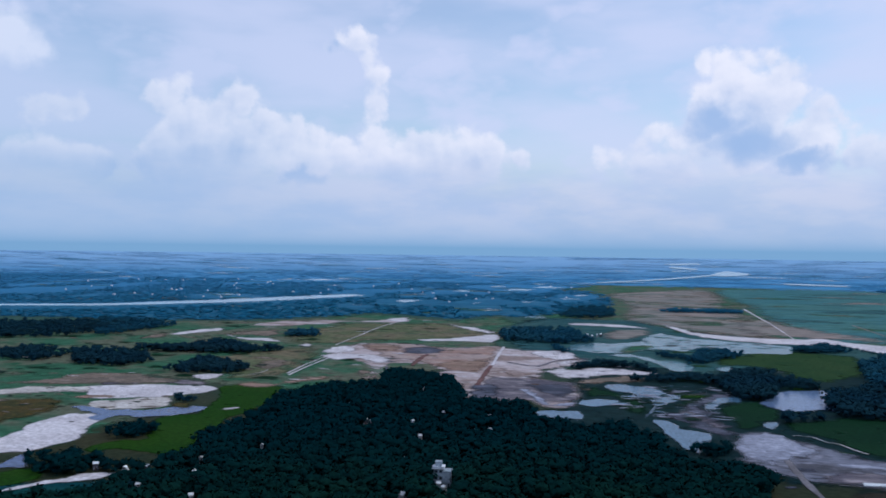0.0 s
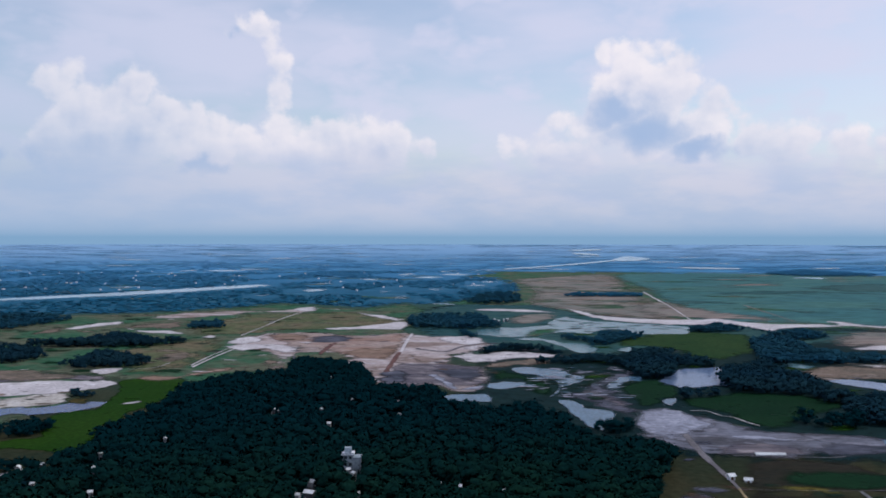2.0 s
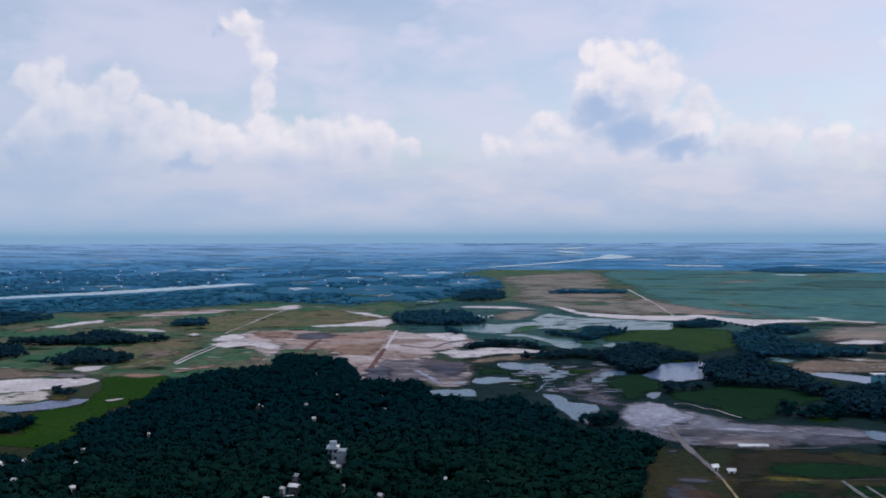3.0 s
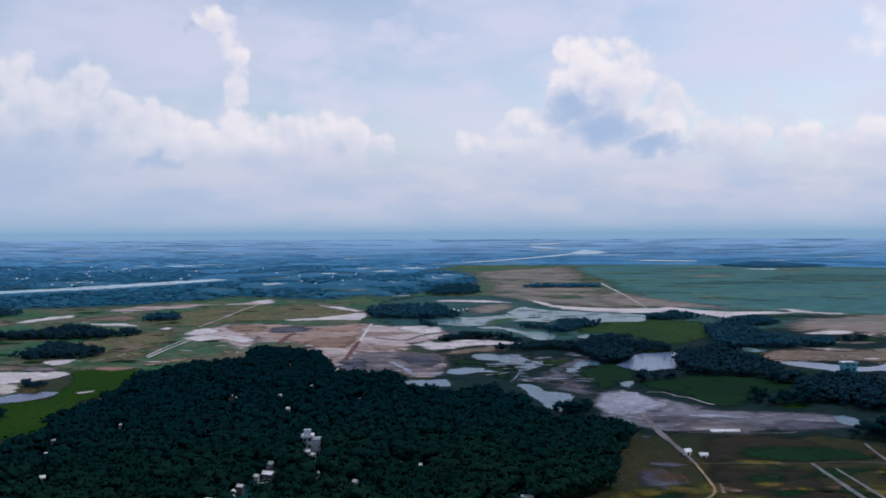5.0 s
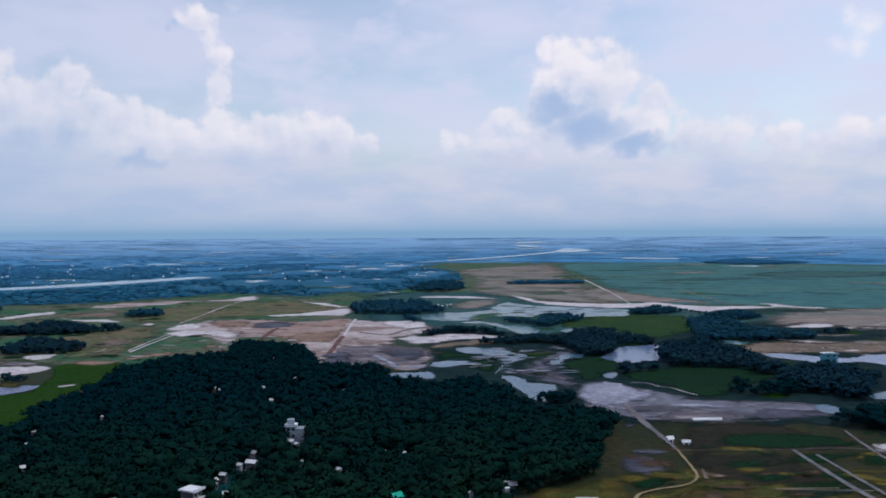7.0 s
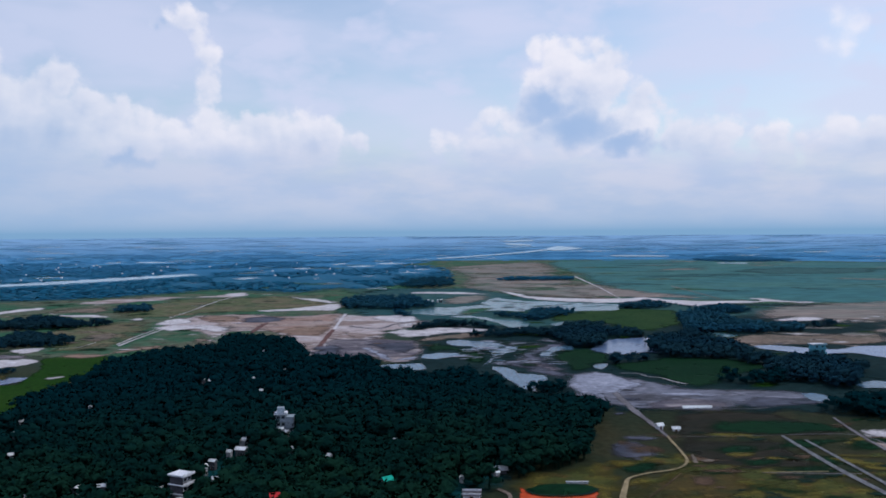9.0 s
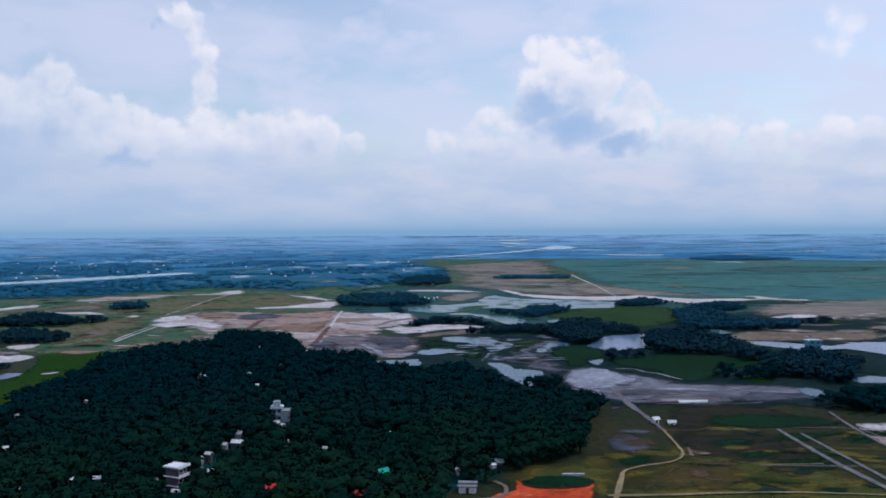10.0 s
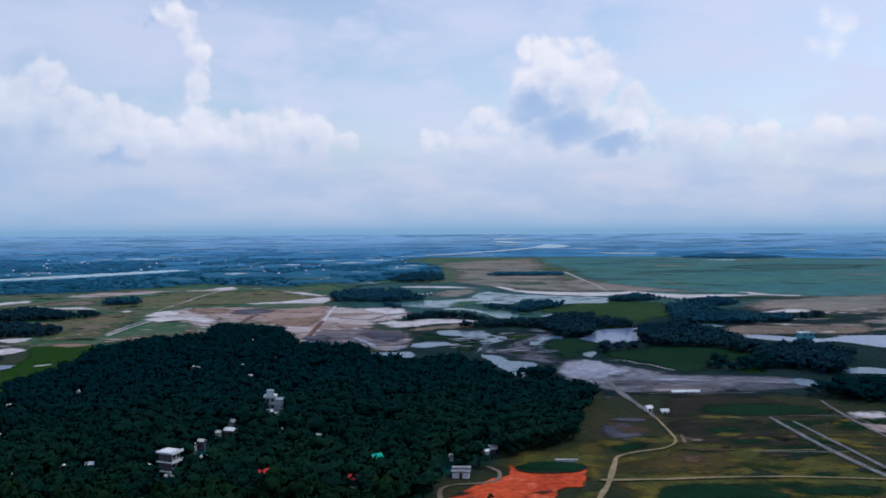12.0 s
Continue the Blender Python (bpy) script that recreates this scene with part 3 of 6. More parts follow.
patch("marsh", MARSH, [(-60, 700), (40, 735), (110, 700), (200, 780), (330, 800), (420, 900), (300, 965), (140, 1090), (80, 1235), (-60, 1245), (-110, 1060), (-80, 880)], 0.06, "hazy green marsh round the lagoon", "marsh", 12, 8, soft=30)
patch("lagoon", LAGOON_WATER, [(-12, 850), (-7, 903), (12, 927), (40, 922), (62, 953), (82, 1020), (94, 1050), (108, 1021), (120, 994), (147, 989), (170, 970), (199, 959), (223, 936), (200, 879), (166, 868), (150, 867), (144, 909), (120, 908), (103, 865), (79, 879), (63, 863), (39, 842), (11, 832)], 0.32, "winding pale lagoon below the sand bank", "water", 9, 5.4, soft=4.2)
patch("islet", MEADOW, [(31, 852), (48, 900), (67, 917), (81, 907), (66, 863), (44, 833)], 0.4, "low olive islet in the pale lagoon", "islet", 6, 3.6)
patch("islet", LOWLAND, [(80, 918), (93, 936), (104, 925), (96, 907), (84, 901)], 0.4, "small dark reedy islet in the lagoon", "islet", 9, 5.4)
patch("islet", LOWLAND, [(176, 958), (192, 971), (198, 953), (186, 940)], 0.4, "small dark reedy islet in the lagoon", "islet", 9, 5.4)
patch("bare_field", FALLOW, [(21, 1032), (40, 1094), (80, 1096), (88, 1057), (69, 985), (41, 952), (22, 964)], 0.2, "tan olive bare land beside the lagoon", "field", 9, 5.4)
patch("lagoon", LAGOON_WATER, [(24, 818), (44, 833), (54, 819), (65, 806), (71, 789), (84, 790), (92, 778), (97, 754), (89, 728), (74, 720), (70, 757), (61, 780), (48, 806)], 0.32, "pale lagoon arm between dark groves", "water", 6, 3.6, soft=3.5)
patch("pond", LAGOON_WATER, [(111, 740), (124, 763), (130, 752), (123, 733), (116, 729)], 0.32, "small pale pool between dark groves", "water", 6, 3.6, soft=3.4)
patch("pond", WATER, [(17, 631), (24, 642), (42, 637), (56, 627), (60, 606), (67, 599), (66, 583), (59, 571), (50, 555), (44, 535), (40, 520), (36, 516), (40, 535), (45, 549), (46, 570), (42, 586), (34, 605), (22, 612)], 0.34, "curved pale pond between field and mud flat", "water", 3, 2, soft=2.6)
patch("crop_field", DARK_FIELD, [(1, 617), (13, 636), (19, 617), (32, 600), (44, 577), (45, 549), (37, 523), (29, 538), (20, 550), (28, 567), (20, 585), (4, 585)], 0.16, "dark green field beside the curved pond", "field", 4, 2.4)
patch("pond", WATER, [(0, 566), (12, 576), (27, 570), (20, 554), (7, 547), (0, 553)], 0.33, "narrow blue-grey water below the dark field", "water", 4, 2.4, soft=2.5)
patch("pond", WATER, [(42, 511), (54, 509), (57, 489), (66, 486), (71, 479), (68, 466), (64, 456), (57, 433), (53, 442), (49, 458), (44, 485)], 0.34, "pale blue pond at the forest edge", "water", 3, 2, soft=2.1)
patch("islet", LOWLAND, [(55, 496), (61, 498), (62, 489), (56, 486)], 0.42, "dark islet in the pale pond", "islet", 2, 1)
patch("mud_flat", MUD, [(48, 535), (61, 544), (61, 571), (70, 587), (96, 629), (109, 621), (104, 596), (78, 561), (84, 541), (86, 507), (85, 484), (80, 464), (72, 474), (65, 489), (54, 511)], 0.1, "streaky dark mud flat between the ponds", "mud", 5, 4)
patch("sand_bar", DUSK_SAND, [(57, 539), (69, 546), (79, 521), (85, 497), (72, 496), (66, 524)], 0.2, "pale lilac sand bar on the mud flat", "sand", 4, 2.4)
patch("sand_bar", DUSK_SAND, [(58, 619), (78, 620), (102, 640), (96, 618), (76, 602), (62, 604)], 0.2, "mauve sand bar behind the mud flat", "sand", 6, 3.6)
patch("pond", WATER, [(76, 557), (89, 595), (105, 608), (106, 589), (92, 577), (82, 553)], 0.34, "pale shallow pool reaching between grassy banks", "water", 3, 3, soft=2.6)
patch("islet", DARK_FIELD, [(57, 554), (63, 578), (70, 590), (81, 595), (80, 579), (66, 556)], 0.3, "low dark green bank on the mud flat", "islet", 4, 2.4)
patch("crop_field", DARK_FIELD, [(85, 561), (100, 584), (115, 589), (121, 580), (123, 559), (122, 542), (116, 523), (108, 519), (101, 501), (89, 497), (85, 521)], 0.28, "dark green field below the large pond", "field", 3, 2)
patch("pond", WATER, [(106, 519), (114, 523), (112, 508), (106, 498), (103, 505)], 0.35, "small pale pool beside the dark field", "water", 2, 1, soft=2.3)
patch("pond", POND_LILAC, [(117, 589), (131, 622), (143, 639), (159, 645), (174, 651), (171, 624), (164, 591), (162, 562), (154, 569), (145, 564), (127, 557), (119, 574)], 0.33, "large pale lilac pond with stakes", "water", 4, 2, soft=2.8)
patch("crop_field", DARK_FIELD, [(116, 523), (137, 535), (162, 548), (194, 540), (213, 518), (210, 501), (178, 476), (161, 447), (145, 441), (136, 448), (131, 474), (122, 489), (113, 497)], 0.13, "dark green field beside the village trees", "field", 4, 2)
patch("sand_flat", MUD_SAND, [(84, 484), (102, 496), (111, 482), (120, 469), (134, 452), (141, 439), (157, 436), (171, 434), (172, 420), (148, 388), (121, 384), (104, 386), (99, 386), (90, 401), (83, 404), (73, 420), (80, 450)], 0.1, "damp lilac-grey sand flat crossed by a causeway", "sand", 4, 3)
patch("sand_bed", LILAC_SAND, [(83, 481), (101, 494), (111, 479), (118, 458), (118, 445), (98, 425), (89, 409), (79, 428), (76, 440)], 0.3, "smooth pale lilac sand bed", "sand", 3, 2)
patch("mud_flat", DUSK_SAND, [(102, 391), (114, 410), (130, 413), (147, 407), (148, 391), (122, 387), (104, 386)], 0.2, "brownish damp ground on the sand flat", "mud", 3, 2)
patch("sand_bed", LILAC_SAND, [(118, 426), (133, 429), (150, 423), (155, 415), (142, 416), (124, 418)], 0.22, "pale lilac streak on the sand flat", "sand", 2, 1.5)
strip("sand_line", SAND, [(114, 485), (123, 484), (128, 472), (133, 469), (137, 456), (141, 448)], [0.5, 0.9, 0.6, 0.4, 0.8, 0.5], 0.5, "thin white sand line along the dark field", "sand", 0.8)
patch("crop_field", HAZY_FIELD, [(120, 846), (147, 857), (190, 900), (263, 872), (250, 793), (224, 726), (186, 691), (163, 706), (161, 742), (142, 768), (117, 767)], 0.1, "olive green crop field between tree clumps", "field", 6, 4)
patch("sand_bank", SAND, [(102, 1185), (122, 1149), (139, 1075), (166, 1045), (203, 1025), (243, 1027), (274, 1043), (296, 1002), (322, 983), (378, 979), (392, 955), (363, 942), (333, 940), (297, 905), (283, 921), (276, 956), (229, 960), (191, 965), (163, 989), (134, 1015), (117, 1074)], 0.3, "long white sand bank along the lagoon", "sand", 6, 3, soft=9)
patch("sand_strip", SAND, [(394, 1013), (414, 1007), (420, 975), (448, 957), (437, 933), (403, 949), (385, 967)], 0.3, "broken pale sand streaks in the plain", "sand", 6, 4)
patch("sand_strip", SAND, [(-18, 1139), (-14, 1162), (23, 1163), (61, 1147), (91, 1105), (59, 1112), (22, 1123)], 0.3, "thin curved white sand strip", "sand", 6, 2, soft=8)
patch("bare_field", TAN, [(220, 629), (255, 661), (281, 662), (306, 654), (364, 660), (331, 599), (280, 599), (247, 600), (225, 604)], 0.1, "tan bare field behind the long water", "field", 5, 3)
patch("bare_field", FALLOW, [(326, 845), (371, 903), (437, 933), (575, 975), (438, 743), (360, 769), (328, 772), (317, 809)], 0.1, "brownish bare land beside the plain", "field", 8, 5, soft=30)
patch("sand_strip", SAND, [(320, 772), (350, 789), (369, 790), (377, 782), (363, 758), (334, 753), (321, 756)], 0.25, "white sand spread beside the dark wood", "sand", 4, 2)
patch("pond", POND_LILAC, [(231, 595), (248, 600), (266, 586), (281, 575), (308, 589), (337, 590), (392, 592), (355, 535), (302, 528), (294, 540), (284, 557), (258, 551), (243, 569)], 0.32, "long pale water behind the village trees", "water", 4, 2, soft=2.9)
patch("pond", LAGOON_WATER, [(233, 687), (241, 669), (250, 658), (237, 646), (227, 654)], 0.32, "small pale pool behind the village", "water", 4, 2, soft=3.2)
patch("sand_strip", SAND, [(256, 701), (268, 711), (265, 701), (254, 691)], 0.4, "small white sand patch in the wood", "sand", 3, 1)
patch("mud_flat", MUD, [(117, 438), (139, 437), (168, 435), (188, 427), (202, 413), (191, 390), (179, 393), (158, 389), (133, 393), (107, 395)], 0.07, "dull grey wet ground beside the sand flat", "mud", 4, 3)
patch("sand_bar", MUD_SAND, [(153, 431), (168, 435), (188, 427), (201, 416), (191, 401), (183, 408), (168, 412), (158, 416)], 0.2, "pale damp streak running out of the sand flat", "sand", 3, 3)
patch("puddle", WATER, [(190, 420), (198, 423), (201, 410), (192, 398), (187, 405)], 0.33, "shallow pool beside the dark wood", "water", 2, 1.5, soft=2.0)
patch("pond", WATER, [(229, 444), (244, 454), (254, 449), (294, 443), (279, 421), (238, 431), (228, 433)], 0.33, "pale water behind the dark wood", "water", 3, 2, soft=2.3)
patch("sand_site", PINK_SAND, [(-234, 763), (-232, 840), (-220, 861), (-182, 873), (-141, 844), (-114, 855), (-87, 872), (-50, 838), (-28, 844), (0, 795), (10, 778), (-9, 723), (-30, 701), (-22, 657), (0, 630), (0, 575), (-4, 545), (-27, 532), (-33, 556), (-54, 535), (-75, 534), (-89, 533), (-104, 599), (-124, 711), (-157, 710), (-149, 632), (-168, 631), (-176, 688), (-213, 737)], 0.1, "bare pinkish sandy building land with faint tracks", "sand", 6, 4)
patch("soil_plot", RED_SOIL, [(-226, 841), (-180, 863), (-140, 835), (-82, 852), (-75, 703), (-87, 686), (-116, 691), (-142, 732), (-165, 746), (-202, 790)], 0.16, "scraped reddish soil plot on the sandy site", "soil", 5, 4)
patch("soil_plot", CLAY, [(-126, 725), (-96, 757), (-78, 750), (-76, 680), (-94, 673), (-112, 685)], 0.22, "orange-tan clay patch on the sandy site", "soil", 5, 4)
patch("soil_plot", CLAY, [(-221, 831), (-200, 852), (-178, 843), (-171, 796), (-197, 791)], 0.22, "orange-tan clay patch on the sandy site", "soil", 5, 4)
patch("mud_plot", MUD, [(-178, 828), (-141, 839), (-125, 807), (-145, 772), (-163, 779)], 0.24, "grey muddy patch on the reddish soil", "mud", 5, 4)
patch("sand_spread", SAND, [(-242, 767), (-245, 806), (-232, 831), (-215, 812), (-214, 777), (-230, 760)], 0.26, "white sand spread at the edge of the site", "sand", 4, 2)
patch("sand_spread", SAND, [(-239, 747), (-223, 768), (-197, 769), (-169, 746), (-160, 720), (-176, 709), (-197, 734), (-213, 718)], 0.26, "white sand tongue along the sandy site", "sand", 4, 2)
patch("sand_spread", TAN, [(-178, 651), (-179, 675), (-171, 679), (-163, 663), (-163, 639), (-171, 633)], 0.26, "cream sand mound beside the forest", "sand", 4, 2)
patch("mud_plot", DUSK_SAND, [(-76, 627), (-70, 655), (-40, 663), (-4, 646), (1, 604), (-2, 566), (-18, 548), (-34, 560), (-47, 547), (-53, 531), (-74, 530), (-80, 581)], 0.18, "dark mauve muddy plot on the sandy site", "mud", 5, 4)
patch("mud_plot", MUD, [(-44, 628), (-21, 634), (-1, 630), (0, 594), (-13, 575), (-25, 583), (-36, 607)], 0.26, "dark grey wet mud on the sandy site", "mud", 4, 4)
patch("mud_plot", MUD, [(-78, 613), (-62, 622), (-52, 596), (-59, 555), (-74, 550)], 0.24, "dark grey wet mud on the sandy site", "mud", 4, 4)
patch("sand_bar", LILAC_SAND, [(-45, 602), (-36, 607), (-27, 581), (-18, 550), (-3, 570), (1, 584), (-1, 555), (-11, 542), (-25, 544), (-33, 571)], 0.34, "pale curved sand bar round the mud", "sand", 3, 2, soft=5)
patch("sand_spread", PINK_SAND, [(-64, 707), (-33, 719), (-27, 695), (-35, 666), (-57, 659)], 0.24, "pinkish sand beside the embanked track", "sand", 4, 3)
patch("sand_ridge", SAND, [(-52, 815), (-42, 834), (-22, 845), (-7, 826), (0, 795), (-13, 773), (-31, 776), (-41, 793)], 0.26, "pale sand ring beside the looping track", "sand", 4, 2)
patch("sand_ridge", SAND, [(-30, 698), (-17, 719), (-5, 713), (15, 732), (39, 725), (66, 706), (51, 692), (23, 687), (5, 668), (-13, 661), (-22, 673)], 0.28, "pale sand ridge below the dark trees", "sand", 4, 2)
patch("sand_ridge", SAND, [(-25, 753), (-8, 777), (14, 783), (9, 766), (-2, 761), (-9, 738), (-17, 723)], 0.28, "pale sand spread beside the dark trees", "sand", 4, 2)
patch("bare_field", TAN, [(-4, 652), (23, 681), (51, 692), (50, 660), (21, 645), (4, 636)], 0.2, "dull tan slope below the sand ridge", "earth", 4, 3)
patch("pond", WATER, [(-28, 522), (-18, 528), (-2, 529), (3, 518), (0, 505), (-17, 504), (-25, 509)], 0.34, "narrow pond behind the forest edge", "water", 3, 2, soft=2.3)
strip("dirt_track", SAND, [(-77, 857), (-76, 783), (-74, 713)], [3.5, 3.5, 3.2], 0.36, "pale pink embanked track across the site", "road", 0.6)
strip("dirt_track", RED_EARTH, [(-75, 720), (-75, 673), (-74, 613)], [3.6, 4, 4], 0.38, "dark reddish embanked track across the site", "road", 0.6)
strip("dirt_track", MUD, [(-63, 743), (-51, 732), (-41, 726), (-33, 730), (-24, 757), (-13, 773), (0, 782)], [2.5, 2.5, 2.5, 2.5, 2.5, 2.5, 2.5], 0.5, "dark wheel track looping over the sand", "road", 0.4)
strip("dirt_track", MUD, [(-149, 632), (-153, 658), (-159, 689)], [2, 2, 2], 0.5, "faint track beside the dark knoll", "road", 0.3)
strip("dirt_track", RED_EARTH, [(-140, 700), (-142, 747), (-141, 780)], [4, 5, 3], 0.4, "dark reddish gully on the sandy site", "road", 0.6)
patch("meadow", OLIVE, [(-302, 827), (-327, 912), (-322, 1017), (-303, 1071), (-240, 1082), (-187, 1118), (-144, 1078), (-99, 1027), (-91, 910), (-172, 885), (-219, 856), (-252, 830)], 0.08, "olive green meadow behind the sandy site", "meadow", 10, 6, soft=30)
patch("meadow", OLIVE, [(-331, 717), (-307, 756), (-287, 800), (-249, 802), (-226, 714), (-223, 634), (-234, 606), (-261, 592), (-289, 646)], 0.08, "olive meadow with tan bare spots", "meadow", 8, 6, soft=24)
patch("sand_strip", SAND, [(-178, 901), (-143, 926), (-99, 985), (-87, 959), (-90, 894), (-126, 898), (-160, 885)], 0.24, "long pale sand strip behind the site", "sand", 5, 2, soft=8)
patch("sand_strip", SAND, [(-173, 1102), (-144, 1078), (-99, 1012), (-105, 978), (-137, 1025), (-159, 1054)], 0.24, "white sandy streaks in the meadow", "sand", 6, 3)
patch("sand_strip", PINK_SAND, [(-413, 999), (-397, 1067), (-335, 1103), (-285, 1114), (-257, 1161), (-242, 1180), (-227, 1125), (-242, 1090), (-300, 1088), (-329, 1039), (-372, 1000)], 0.18, "pinkish bare strip before the far woods", "sand", 6, 4)
patch("sand_spread", SAND, [(-269, 1132), (-259, 1170), (-241, 1180), (-227, 1125), (-240, 1099)], 0.26, "far white sand patch at the head of a track", "sand", 5, 2)
patch("bare_strip", TAN, [(-461, 821), (-472, 877), (-457, 889), (-437, 847), (-447, 831)], 0.2, "tan bare strip behind the tree belt", "earth", 6, 3)
patch("sand_strip", SAND, [(-454, 883), (-445, 937), (-428, 970), (-409, 939), (-422, 902), (-439, 873)], 0.22, "pale sand strip behind the tree belt", "sand", 5, 3, soft=10)
patch("sand_strip", SAND, [(-401, 909), (-360, 871), (-330, 872), (-306, 842), (-344, 846), (-375, 870)], 0.22, "pale sand strip along the tree belt", "sand", 5, 2, soft=8)
patch("bare_strip", TAN, [(-408, 858), (-392, 933), (-355, 973), (-322, 918), (-326, 878), (-373, 887)], 0.18, "tan olive bare land behind the tree belt", "earth", 8, 5, soft=24)
patch("sand_spread", SAND, [(-282, 816), (-275, 834), (-265, 824), (-265, 806)], 0.24, "small white sand patch in the grass", "sand", 3, 1.5)
strip("dirt_track", SAND, [(-242, 1107), (-247, 1020), (-245, 910), (-245, 830)], [2.2, 1.6, 1.4, 1.4], 0.36, "thin pale track through the meadow", "road", 0.5)
strip("dirt_track", SAND, [(-218, 851), (-224, 826), (-222, 777), (-222, 725), (-223, 673), (-222, 626)], [1.6, 2, 2, 1.5, 1.5, 2.2], 0.4, "pale sandy double track along the site", "road", 0.5)
strip("dirt_track", SAND, [(-227, 740), (-228, 683), (-226, 634)], [0.8, 1.2, 1.8], 0.41, "pale sandy double track along the site", "road", 0.4)
patch("bare_strip", CLAY, [(-247, 576), (-241, 593), (-220, 592), (-210, 610), (-194, 627), (-187, 616), (-206, 587), (-221, 563), (-233, 565)], 0.2, "orange-brown bare strip before the forest", "earth", 4, 3)
patch("bare_strip", TAN, [(-273, 671), (-268, 708), (-246, 706), (-239, 666), (-249, 644)], 0.2, "tan bare earth in the meadow", "earth", 5, 4)
patch("sand_spread", SAND, [(-290, 601), (-289, 617), (-273, 621), (-267, 605), (-274, 589)], 0.24, "small white sand bed in the grass", "sand", 3, 1.5, soft=4)
strip("dirt_track", SAND, [(-270, 613), (-257, 616), (-249, 624), (-247, 648)], [0.8, 0.8, 0.8, 0.8], 0.36, "thin pale footpath in the grass", "road", 0.2)
patch("grass_field", FIELD, [(-238, 382), (-231, 399), (-221, 405), (-238, 443), (-237, 464), (-224, 470), (-230, 499), (-236, 527), (-251, 569), (-216, 582), (-205, 566), (-196, 519), (-194, 485), (-199, 462), (-195, 438), (-200, 431), (-190, 400), (-188, 384), (-191, 373), (-206, 378), (-222, 382), (-231, 372)], 0.12, "bright green grass field at the forest edge", "field", 4, 2, soft=3)
patch("sand_spread", SAND, [(-338, 543), (-322, 554), (-302, 562), (-281, 565), (-261, 566), (-246, 555), (-248, 538), (-256, 530), (-263, 522), (-270, 515), (-285, 509), (-311, 501)], 0.24, "white sand bed beside the narrow pond", "sand", 3, 1.5, soft=4)
patch("sand_spread", CREAM, [(-305, 490), (-291, 501), (-277, 515), (-266, 517), (-255, 507), (-251, 489), (-257, 477), (-274, 473), (-291, 467)], 0.24, "cream sand bed beside the narrow pond", "sand", 3, 1.5, soft=4)
patch("bare_strip", DUSK_SAND, [(-346, 569), (-339, 584), (-336, 602), (-317, 590), (-306, 564), (-323, 556), (-335, 551)], 0.2, "dull tan sand behind the white beds", "sand", 3, 2)
patch("bare_strip", DUSK_SAND, [(-298, 569), (-296, 588), (-270, 585), (-257, 568), (-281, 565)], 0.2, "dull tan sand behind the white beds", "sand", 3, 2)
patch("pond", POND_BLUE, [(-279, 444), (-277, 456), (-272, 468), (-256, 475), (-247, 484), (-235, 493), (-224, 490), (-225, 474), (-235, 461), (-250, 452), (-264, 455), (-267, 439)], 0.36, "narrow blue pond in the grass", "water", 3, 1.5, soft=2.4)
patch("islet", OCHRE, [(-253, 494), (-252, 503), (-240, 500), (-234, 486), (-243, 483)], 0.4, "olive reedy bank beside the narrow pond", "islet", 2, 1)
patch("sand_strip", SAND, [(-217, 486), (-212, 492), (-206, 496), (-205, 491), (-210, 485)], 0.3, "thin pale sand strip in the grass", "sand", 2, 0.8)
patch("sand_spread", SAND, [(-287, 340), (-306, 369), (-291, 390), (-297, 415), (-299, 438), (-293, 456), (-280, 459), (-267, 452), (-264, 430), (-250, 397), (-254, 381), (-257, 368), (-269, 361)], 0.24, "broad white sand spread beside dark trees", "sand", 3, 2, soft=4)
patch("sand_spread", CREAM, [(-416, 511), (-390, 522), (-375, 536), (-345, 543), (-320, 544), (-309, 528), (-331, 520), (-355, 508), (-401, 492)], 0.22, "cream sand bed in olive grass", "sand", 4, 2)
patch("bare_strip", TAN, [(-436, 536), (-409, 547), (-385, 570), (-377, 601), (-337, 605), (-288, 589), (-290, 567), (-328, 557), (-363, 544)], 0.2, "tan bare streaks behind the sand beds", "earth", 4, 3)
patch("bare_strip", CLAY, [(-333, 500), (-321, 512), (-300, 517), (-295, 505), (-312, 497)], 0.26, "orange-brown bare strip between sand beds", "earth", 3, 2)
patch("scrub_bank", OCHRE, [(-384, 472), (-365, 488), (-337, 499), (-317, 487), (-308, 456), (-308, 436), (-315, 421), (-328, 404)], 0.2, "olive scrubby bank beside the sand", "scrub", 4, 3)
patch("pond", POND_BLUE, [(-306, 471), (-301, 480), (-277, 470), (-265, 475), (-263, 453), (-279, 456)], 0.36, "shallow blue water between sand beds", "water", 3, 1.5, soft=2.5)
patch("pond", POND_BLUE, [(-261, 328), (-257, 344), (-259, 354), (-258, 363), (-241, 341), (-248, 339), (-251, 337)], 0.36, "small blue pond at the forest edge", "water", 2, 1, soft=1.9)
patch("grass_field", FIELD, [(-253, 319), (-248, 333), (-244, 341), (-232, 342), (-224, 327), (-229, 318), (-242, 304)], 0.2, "green grass before the small pond", "field", 3, 1.5, soft=3)
patch("sand_strip", SAND, [(-234, 294), (-228, 313), (-224, 321), (-218, 328), (-212, 338), (-201, 343), (-195, 338), (-200, 332), (-210, 323), (-220, 316)], 0.26, "pale sand strip at the forest edge", "sand", 2, 1.2, soft=2.5)
patch("bare_field", FALLOW, [(253, 1420), (286, 1243), (322, 1115), (369, 1025), (383, 992), (302, 1022), (245, 1034), (195, 1054), (192, 1189)], 0.16, "greyish brown bare land behind the sand bank", "field", 14, 8, soft=40)
strip("field_bank", PLAIN_DARK, [(277, 1555), (357, 1551), (457, 1547), (602, 1537)], [14, 14, 12, 10], 0.4, "dark hedge line across the paddy plain", "hedge", 3)
